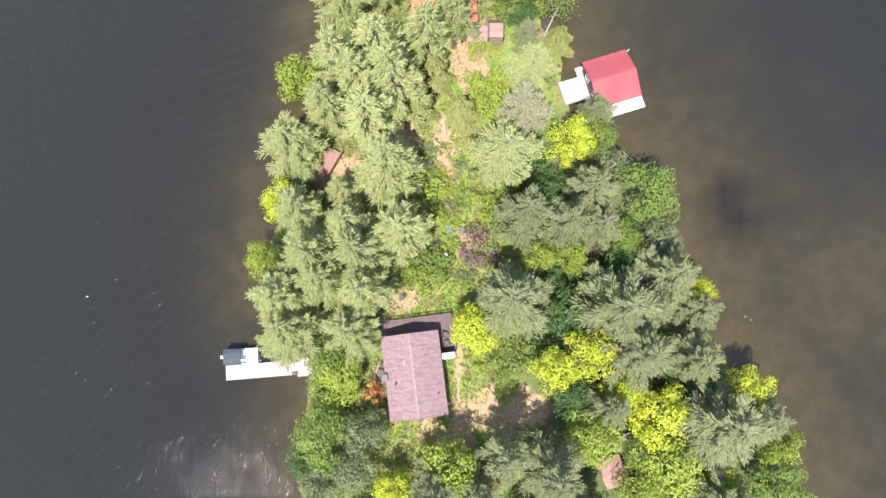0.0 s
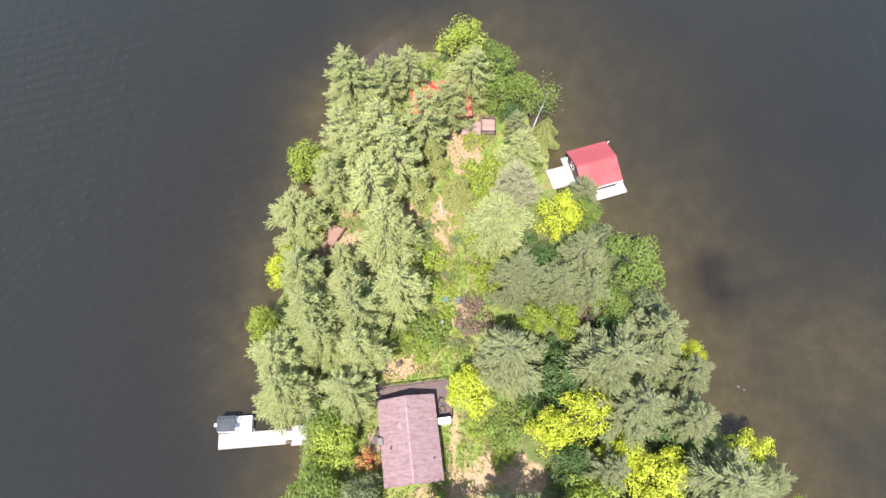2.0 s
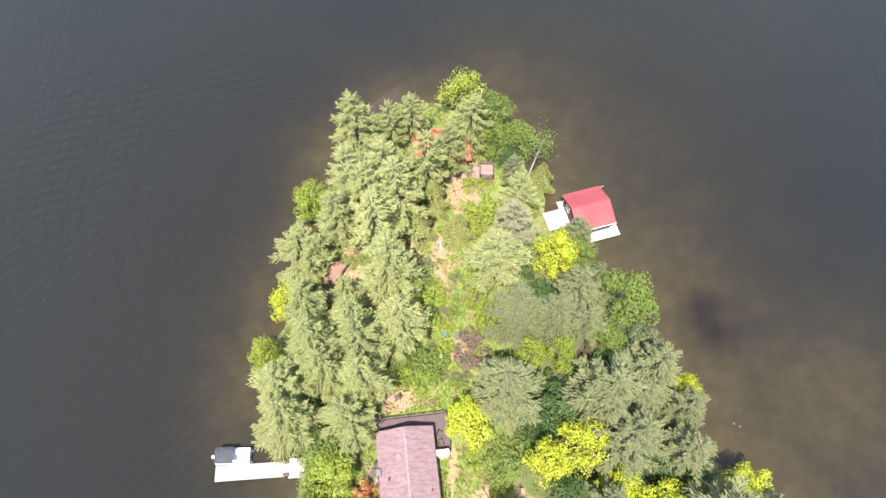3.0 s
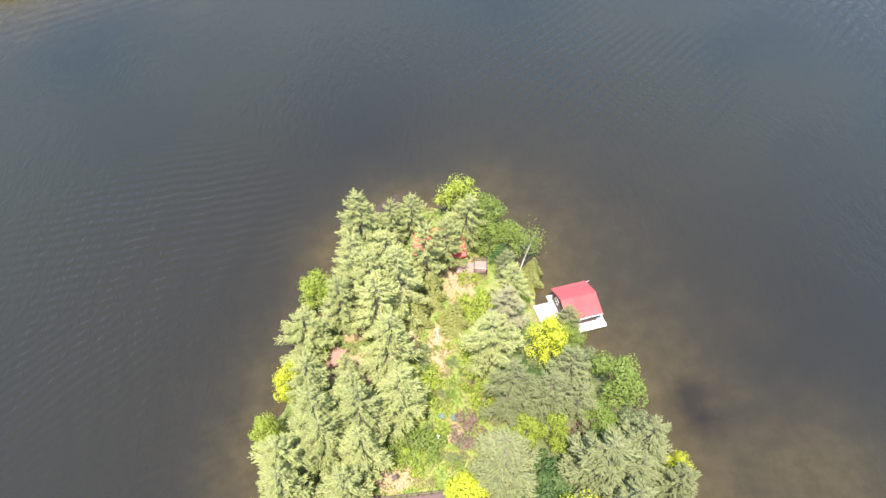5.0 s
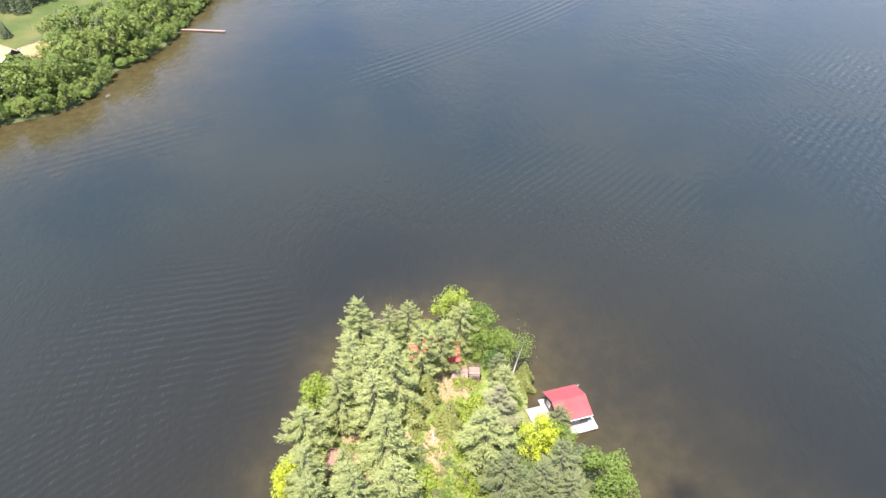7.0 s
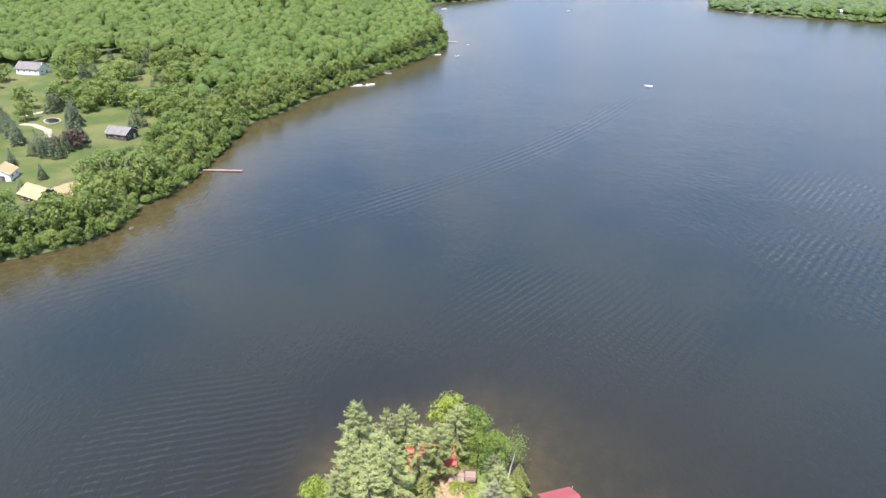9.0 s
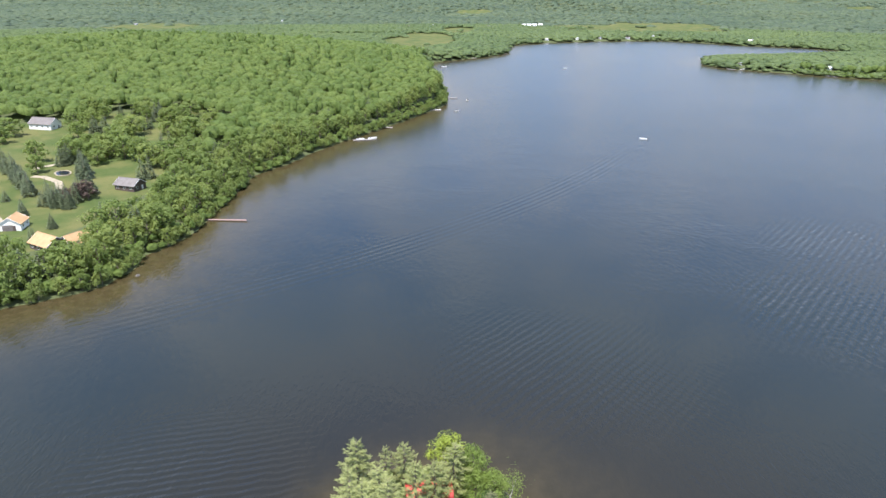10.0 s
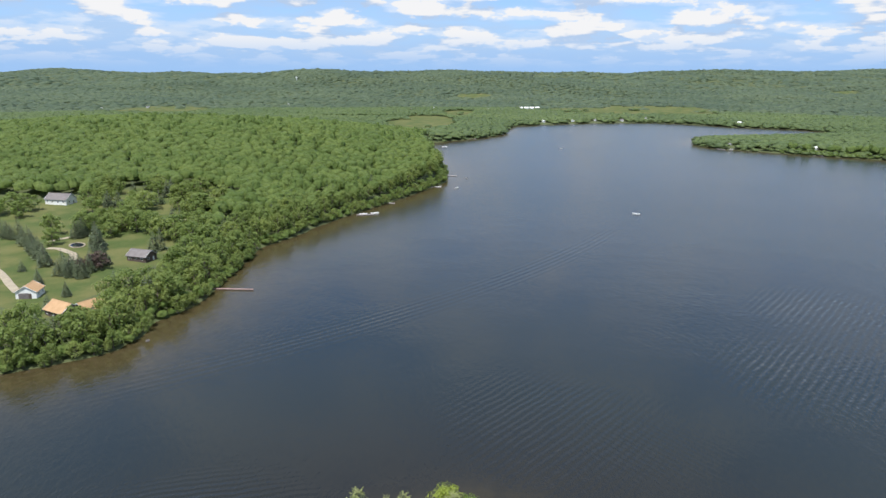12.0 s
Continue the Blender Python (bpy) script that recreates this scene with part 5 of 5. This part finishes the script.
for (ax, ay), (bx, by) in zip(SHORE_WALK, SHORE_WALK[1:]):
    long = math.hypot(bx - ax, by - ay)
    nx, ny = -(by - ay) / long, (bx - ax) / long
    for row, (inset, step) in enumerate(((0.2, 4.6), (7.0, 7.0), (14.0, 7.5), (21.0, 8.0))):
        for k in range(int(long / step) + 1):
            t = (k + rng.uniform(0.1, 0.9)) * step
            x, y = ax + (bx - ax) * t / long + nx * (inset + rng.uniform(-0.8, 1.6)), ay + (by - ay) * t / long + ny * (inset + rng.uniform(-2, 2))
            if t > long or not clear_of(x, y, SITES) or (row > 1 and ay > 330) or (row > 0 and in_meadow(np.array([x]), np.array([y]))[0] > 0.75) or land(np.array([x]), np.array([y]))[2][0] < -0.6:
                continue
            h = rng.uniform(4.0, 8) if row == 0 else rng.uniform(9, 13.5)
            mat = rng.choice((SHORE, SHORE, SHORE, SHORE_PALE, SHORE_PALE))
            plant(oaks[count % 4], x, y, h, h * rng.uniform(0.33, 0.42), oak_base, mat)
            count += 1
# rows and clumps of spruces in the fields: from, to, number, heights
SPRUCES = [(-229, 263, -214, 255, 5, 9, 12), (-211, 251, -173, 211, 13, 8, 12), (-166, 207, -150, 203, 5, 8, 11), (-163, 200, -149, 197, 6, 7, 11), (-190, 259, -187, 267, 4, 8, 12), (-174, 249, -164, 238, 6, 9, 13), (-155.5, 215.5, -149.5, 215, 3, 9, 11),
           (-147, 235, -137, 236, 5, 11, 15), (-140, 241, -138, 246, 2, 9, 13), (-207, 322, -199, 330, 5, 9, 14), (-187, 357, -185, 371, 3, 9, 12), (-160, 328, -144, 330, 9, 7, 11), (-158, 316, -157, 297, 3, 6, 10), (-151, 172, -142, 173, 5, 6, 8),
           (-166, 191, -162, 185, 2, 6, 8), (-144, 161, -139, 160, 2, 6, 8), (-124, 225, -118, 229, 2, 7, 9), (-181, 202, -180, 202, 1, 5, 6), (-196, 334, -178, 344, 6, 6, 10), (-216, 374, -190, 388, 5, 6, 10)]
for ax, ay, bx, by, number, least, most in SPRUCES:
    for k in range(number):
        a = (k + 0.5) / number
        px0, py0 = ax + (bx - ax) * a + rng.uniform(-1.5, 1.5), ay + (by - ay) * a + rng.uniform(-1.5, 1.5)
        if clear_of(px0, py0, [q for q in SITES if q[2] > 6]):
            h = rng.uniform(least, most)
            plant(firs[k % 2], px0, py0, h, h * rng.uniform(0.27, 0.36), fir_base)
for k in range(34):
    (ax, ay), (bx, by) = SHORE_WALK[k % 13], SHORE_WALK[k % 13 + 1]
    long, a, inset = math.hypot(bx - ax, by - ay), rng.random(), rng.uniform(9, 27)
    x, y = ax + (bx - ax) * a - (by - ay) / long * inset, ay + (by - ay) * a + (bx - ax) / long * inset
    if clear_of(x, y, SITES) and land(np.array([x]), np.array([y]))[2][0] > 4:
        h = rng.uniform(9, 13)
        plant(firs[k % 2], x, y, h, h * rng.uniform(0.26, 0.34), fir_base, label="dark green spruce among the shore trees")
LAWN_TREES = [(-250, 319), (-246, 303), (-251, 330), (-224, 338), (-192.8, 246.6), (-176.8, 270), (-173.5, 277), (-185.8, 291), (-165, 276), (-178, 283), (-135.5, 261), (-127, 256), (-123, 264), (-138.5, 277), (-133, 281), (-228, 329), (-211, 317),
              (-146, 262), (-141, 268), (-130, 271), (-118, 258), (-215, 340), (-198, 342), (-170, 350), (-163, 344), (-172, 362), (-258, 316), (-262, 306), (-170, 288), (-176, 300)]
LAWN_TREES += [(x, y) for x, y in ((rng.uniform(-240, -128), rng.uniform(262, 392)) for k in range(48)) if shore_distance(np.array([x]), np.array([y]), PASTURE)[0] > -4 and clear_of(x, y, [(-232, 296, 36), (-160, 250, 18), (-205, 364, 11), (-178, 378, 10), (-147, 303, 8), (-152, 368, 8), (-205, 288, 13)])]
for k, (x, y) in enumerate(LAWN_TREES):
    if clear_of(x, y, SITES):
        h = rng.uniform(8, 13)
        plant(oaks[k % 4], x, y, h, h * rng.uniform(0.42, 0.55), oak_base, rng.choice((SHORE, SHORE, SHORE_PALE)))
for x, y, h in ((-152.5, 207.5, 8.0), (-149.0, 209.0, 9.0), (-154.5, 203.0, 7.0)):
    plant(oaks[1], x, y, h, 0.36 * h, oak_base, LEAF_COPPER, label="dark copper-leaved tree beside the field")
for template in (*pines, *broads, *shrubs, sprig, cedar, *oaks, *firs):
    remove(template)


def forest(name, near, far, spacing, blades, leaf, label, seed, full=(0.5, 0.82), tall=(7, 12), shore=(0.6, 1e9), reach=1e9):
    """The woods between two distances: every tree a dome of leaf blades."""
    gen = np.random.default_rng(seed)
    xs, ys = np.meshgrid(np.arange(-0.8 * far - 200, 0.8 * far + 200, spacing), np.arange(40, far, spacing))
    tx = xs.ravel() + gen.uniform(-0.75, 0.75, xs.size) * spacing
    ty = ys.ravel() + gen.uniform(-0.75, 0.75, xs.size) * spacing
    away = np.hypot(tx, ty)
    keep = (away >= near) & (away < far) & (np.abs(tx) < 0.76 * ty + 120)
    tx, ty = tx[keep], ty[keep]
    tz, tdi, tdm = land(tx, ty)
    keep = (tdm > shore[0]) & (tdm < shore[1]) & (ty < reach) & (tz > -0.2) & (in_meadow(tx, ty) < np.where(ty < 450, 0.3, 0.55)) & ~((tdm > 5) & (tdm < np.where(ty < 330, 30, 10)) & (ty < 480) & (tx < 0))
    for x, y, c in SITES + [(x, y - 10, 12) for x, y, _ in FAR_HOMES] + [(158, 1470, 30)]:
        keep &= (tx - x) ** 2 + (ty - y) ** 2 > c * c
    keep &= ~((ty < 240) & (tx > -178) & (tdm > 9))
    tx, ty, tz = tx[keep], ty[keep], tz[keep]
    n = len(tx)
    r = spacing * gen.uniform(*full, n)
    h = gen.uniform(*tall, n)
    conifer = gen.random(n) < np.where(waves(tx, ty, 90, 14) > 0.9, 0.35, 0.04)
    if far < 1200:
        r, h = np.where(conifer, 0.6, 1.0) * r, np.where(conifer, 1.25, 1.0) * h
    way = unit(gen.normal(0, 1, (n, blades, 3)) + np.array([0, 0, 0.5]))
    way[..., 2] = np.abs(way[..., 2]) * 1.1 - 0.15
    lump = 1 + 0.25 * np.sin(6 * way[..., :1] + gen.uniform(0, 6, (n, 1, 1))) + gen.normal(0, 0.1, (n, blades, 1))
    dome = np.minimum(0.4 * h, 0.6 * r) if far < 1200 else 0.36 * r
    size = np.stack([r, r, dome], 1)[:, None]
    heart = np.stack([tx, ty, tz + h - dome], 1)[:, None]

    def skirt(shape):
        """The flanks of a crown hang down towards the ground."""
        down = np.where(shape[..., 2:] < 0, 0.85 * np.maximum(h / dome - 1, 0.1)[:, None, None], 1.0)
        return shape * np.concatenate([np.ones_like(down), np.ones_like(down), down], 2)

    centre = heart + skirt(way) * size * lump
    face = unit(way + gen.normal(0, 0.2, (n, blades, 3)) + np.array([0, 0, 0.25]))
    u = unit(np.cross(face, gen.normal(0, 1, (n, blades, 3))))
    v = np.cross(face, u)
    big = leaf * gen.uniform(0.6, 1.3, (n, blades, 1))
    ball = bmesh.new()
    bmesh.ops.create_icosphere(ball, subdivisions=1, radius=1.0)
    shell = np.array([v.co[:] for v in ball.verts])
    tris = np.array([[v.index for v in f.verts] for f in ball.faces if f.calc_center_median().z > -0.5])
    ball.free()
    phase = gen.uniform(0, 6.28, (n, 1, 2))
    swell = 0.94 * (1 + 0.16 * np.sin(5 * shell[None, :, :1] + phase[..., :1]) + 0.14 * np.sin(6 * shell[None, :, 1:2] + phase[..., 1:]))
    body = heart + skirt(np.broadcast_to(shell, (n, *shell.shape))) * size * swell
    blade = np.stack([centre - u * big, centre + v * big * 0.8, centre + u * big, centre - v * big * 0.8], 2).reshape(-1, 3)
    corners = np.concatenate([body.reshape(-1, 3), blade])
    solid = (tris[None] + (np.arange(n) * len(shell))[:, None, None]).reshape(-1)
    loose = np.arange(n * len(shell), len(corners))
    starts = np.concatenate([np.arange(0, len(solid), 3), len(solid) + np.arange(0, len(loose), 4)])
    mesh = bpy.data.meshes.new(name)
    mesh.vertices.add(len(corners))
    mesh.vertices.foreach_set("co", corners.astype(np.float32).ravel())
    mesh.loops.add(len(solid) + len(loose))
    mesh.loops.foreach_set("vertex_index", np.concatenate([solid, loose]).astype(np.int32))
    mesh.polygons.add(len(starts))
    mesh.polygons.foreach_set("loop_start", starts.astype(np.int32))
    mesh.polygons.foreach_set("use_smooth", np.arange(len(starts)) < len(solid) // 3)
    mesh.update(calc_edges=True)
    # beyond the near hill the leaf colours carry painted distance haze
    mesh.materials.append(FOREST if far < 1200 else FOREST_MID if far < 1600 else FOREST_HAZED)
    tone = np.where(conifer, 0.1, gen.uniform(0.2, 0.95, n)) + (0.34 if far > 1000 else 0.2) * waves(tx, ty, 420 if far > 1600 else 260 if far > 1000 else 80, 12)
    mesh.attributes.new("tone", "FLOAT", "POINT").data.foreach_set("value", np.concatenate([np.repeat(tone, len(shell)), np.repeat(tone, blades * 4)]).astype(np.float32))
    tagged(new(name, mesh), label, "woods", kind="stuff")


forest("woods", 0, 820, 6.0, 18, 0.6, "dense green broadleaf woods on the near hill", 21, (0.55, 1.0), (8.7, 10.3), shore=(9, 1e9))
forest("shore_thicket", 620, 1500, 6.0, 6, 0.8, "green trees along the far shore", 26, (0.55, 0.9), (2.4, 5.0), (-1.0, 14))
forest("shore_thicket", 0, 820, 3.4, 22, 0.42, "green thicket of bushes along the water's edge", 25, (0.5, 0.8), (2.0, 4.5), (-0.6, 9), 720)
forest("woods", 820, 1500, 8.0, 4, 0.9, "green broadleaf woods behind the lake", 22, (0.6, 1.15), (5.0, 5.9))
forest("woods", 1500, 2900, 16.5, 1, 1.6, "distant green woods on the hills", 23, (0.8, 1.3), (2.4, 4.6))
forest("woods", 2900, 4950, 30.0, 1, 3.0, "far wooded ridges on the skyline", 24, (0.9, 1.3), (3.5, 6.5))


def brush(name, gap, label, seed):
    """Ferns, grass and seedlings over the island's clearings: small clumps of blades."""
    gen = np.random.default_rng(seed)
    xs, ys = np.meshgrid(np.arange(-24, 52, gap), np.arange(-46, 54, gap))
    tx, ty = xs.ravel() + gen.uniform(-0.5, 0.5, xs.size) * gap, ys.ravel() + gen.uniform(-0.5, 0.5, xs.size) * gap
    tz, tdi, _ = land(tx, ty)
    bare = np.zeros(len(tx))
    for x, y, a, b in TRODDEN:
        bare = np.maximum(bare, hump(tx, ty, x, y, a, b))
    turn = radians(8.8)
    lx, ly = (tx + 1.4) * math.cos(turn) + (ty + 6.8) * math.sin(turn), (ty + 6.8) * math.cos(turn) - (tx + 1.4) * math.sin(turn)
    keep = ((tx < 9.5) | (gen.random(len(tx)) < 0.18)) & (tdi > 0.7) & (bare < gen.uniform(0.3, 1.05, len(tx))) & ~((np.abs(lx) < 3.3) & (np.abs(ly) < 4.9)) & ~((lx > -4) & (lx < 5.7) & (ly > 2.3) & (ly < 7.3))
    tx, ty, tz = tx[keep], ty[keep], tz[keep]
    n, blades = len(tx), 8
    patch = 0.5 + 0.5 * waves(tx, ty, 7, 8)
    tall = np.clip(0.15 + 0.55 * patch + gen.uniform(0, 0.25, n), 0.12, 0.95)
    off = gen.normal(0, 0.26, (n, blades, 3)) * np.array([1, 1, 0])
    centre = np.stack([tx, ty, tz], 1)[:, None] + off + np.stack([0 * tall, 0 * tall, tall], 1)[:, None] * gen.uniform(0.2, 0.9, (n, blades, 1))
    face = unit(np.array([0, 0, 1.0]) + gen.normal(0, 0.5, (n, blades, 3)))
    u = unit(np.cross(face, gen.normal(0, 1, (n, blades, 3))))
    big = gen.uniform(0.08, 0.19, (n, blades, 1))
    mesh = leaves_mesh(name, centre.reshape(-1, 3), (u * big).reshape(-1, 3), (np.cross(face, u) * big * 0.5).reshape(-1, 3), BRUSH)
    tone = np.clip(0.55 + 0.45 * waves(tx, ty, 11, 9) + gen.normal(0, 0.15, n), 0, 1)
    mesh.attributes.new("tone", "FLOAT", "POINT").data.foreach_set("value", np.repeat(tone, blades * 4).astype(np.float32))
    tagged(new(name, mesh), label, "undergrowth", kind="stuff")


brush("undergrowth", 0.56, "green and straw-coloured ferns and grass over the island clearings", 41)

# ---- on the lake and along its shores ----
dock("dock", -97.5, 198.1, -0.8, 18.0, 1.0, 0.5, DECK_ROSE, "long narrow brown dock on the mainland shore")


def motor_boat(x, y, turn, size, label):
    """A small white runabout: hull, foredeck, windscreen, seat and motor."""
    boat = thing("motor_boat", pose(x, y, 0.0, 0, 0, turn) @ Matrix.Scale(size, 4), label, "boat", "boats on the lake")
    hull = bmesh.new()
    rings = []
    for px1, half, low, high in ((-2.4, 0.9, -0.25, 0.55), (-1.0, 1.0, -0.3, 0.6), (0.8, 0.9, -0.28, 0.68), (1.9, 0.5, -0.15, 0.78), (2.5, 0.06, 0.3, 0.85)):
        rings.append([hull.verts.new(c) for c in ((px1, -half, high), (px1, -half * 0.8, low), (px1, 0, low - 0.12), (px1, half * 0.8, low), (px1, half, high))])
    for a, b in zip(rings, rings[1:]):
        for k in range(5):
            hull.faces.new((a[k], a[(k + 1) % 5], b[(k + 1) % 5], b[k]))
    hull.faces.new(rings[0])
    hull.faces.new(rings[-1][::-1])
    bmesh.ops.recalc_face_normals(hull, faces=hull.faces)
    part("hull", hull, WHITE, boat)
    part("windscreen", box(bmesh.new(), -0.02, -0.75, 0, 0.02, 0.75, 0.45, pose(0.5, 0, 0.68, 0, -25)), GLASS, boat)
    part("seat", boxed(-1.5, -0.7, 0.6, -0.9, 0.7, 0.95, bevel=0.06), CANVAS, boat)
    part("outboard_motor", boxed(-2.8, -0.2, 0.1, -2.42, 0.2, 0.95, bevel=0.08), SIDING_DARK, boat)


motor_boat(119.3, 362.5, 160, 0.95, "white motor boat crossing the lake")


def track(points, wide, label):
    """A gravel drive laid over the ground."""
    bm = bmesh.new()
    before = None
    for (ax, ay), (bx, by) in zip(points, points[1:]):
        long = math.hypot(bx - ax, by - ay)
        nx, ny = -(by - ay) / long * wide / 2, (bx - ax) / long * wide / 2
        for k in range(int(long / 2) + 2):
            t = min(1.0, k * 2 / long)
            x, y = ax + (bx - ax) * t, ay + (by - ay) * t
            row = [bm.verts.new((x + q * nx, y + q * ny, ground_at(x + q * nx, y + q * ny) + (0.28 if abs(q) < 1 else 0.12))) for q in (-1, -0.8, 0.8, 1)]
            if before:
                for a in range(3):
                    bm.faces.new((before[a], before[a + 1], row[a + 1], row[a]))
            before = row
    bmesh.ops.recalc_face_normals(bm, faces=bm.faces)
    tagged(part("drive", bm, GRAVEL), label, "drive", kind="structure")


for route in TRACKS:
    track(route, 3.2, "pale gravel drive winding through the fields")

pond = thing("garden_pond", pose(-181, 247, ground_at(-181, 247) + 0.15, 0, 0, 40), "small round garden pond with a pale gravel rim", "pond")
edge_stones, pool = bmesh.new(), bmesh.new()
for a in range(28):
    turn = 2 * math.pi * a / 28
    box(edge_stones, -0.35, -0.5, -0.25, 0.35, 0.5, 0.12 + 0.05 * math.sin(7 * a), pose(3.2 * math.cos(turn), 5.2 * math.sin(turn), 0, 0, 0, math.degrees(turn)))
bmesh.ops.create_circle(pool, cap_ends=True, segments=28, radius=1.0, matrix=Matrix.Diagonal((3.2, 5.2, 1, 1)))
part("rim", edge_stones, GRAVEL, pond, "pale gravel rim")
part("water_surface", pool, GLASS, pond, "dark still water")

# small houses, docks and boats along the far shores
for k, (x, y, turn) in enumerate(FAR_HOMES):
    house("lake_house", x, y, turn, 5, 6.5, 2.4, 4.0, SIDING_WHITE, (ROOF_GREY, SIDING_WHITE)[k % 2], "small white house on the far shore", "house", 0.4, "far lake houses")
for k in range(4):
    house("barn", 138 + 13 * k, 1490 + 5 * k, 85, 7, 9, 3.0, 5.0, SIDING_WHITE, SIDING_WHITE, "long white barn in the far fields", "barn", 0.3, "white barns")
for x, y, turn, long in ((-60, 349, 15, 11), (-47.5, 390, -5, 8), (-18.5, 458, 10, 9), (-7, 519, 5, 9), (55, 921, 0, 14), (12, 858, 0, 13), (-36, 712, 0, 11), (314, 757, -60, 12), (398, 697, -50, 12)):
    dock("dock", x, y, turn, long, 1.6, 0.5, DECK_PALE, "pale plank dock on the lake shore", group="docks of the lake")
for x, y, turn, size in ((-49, 355.5, 15, 1.1), (-56, 352.5, 15, 1.0), (2.5, 456, 40, 0.8), (10.5, 509, 100, 0.7), (125, 748, 10, 0.9), (-15, 752, 20, 1.4), (-12, 460, 10, 0.9), (330, 752, 20, 1.2)):
    motor_boat(x, y, turn, size, "white boat moored near a dock")

tower = thing("water_tower", pose(-631, 2561, ground_at(-631, 2561)), "white water tower on a wooded slope", "tower")
part("shaft", tube(bmesh.new(), [(0, 0, 0), (0, 0, 10)], [1.3, 1.2], 12), WHITE, tower)
part("tank", tube(bmesh.new(), [(0, 0, 10), (0, 0, 12), (0, 0, 16), (0, 0, 18)], [1.3, 3.6, 3.6, 1.0], 16), WHITE, tower)
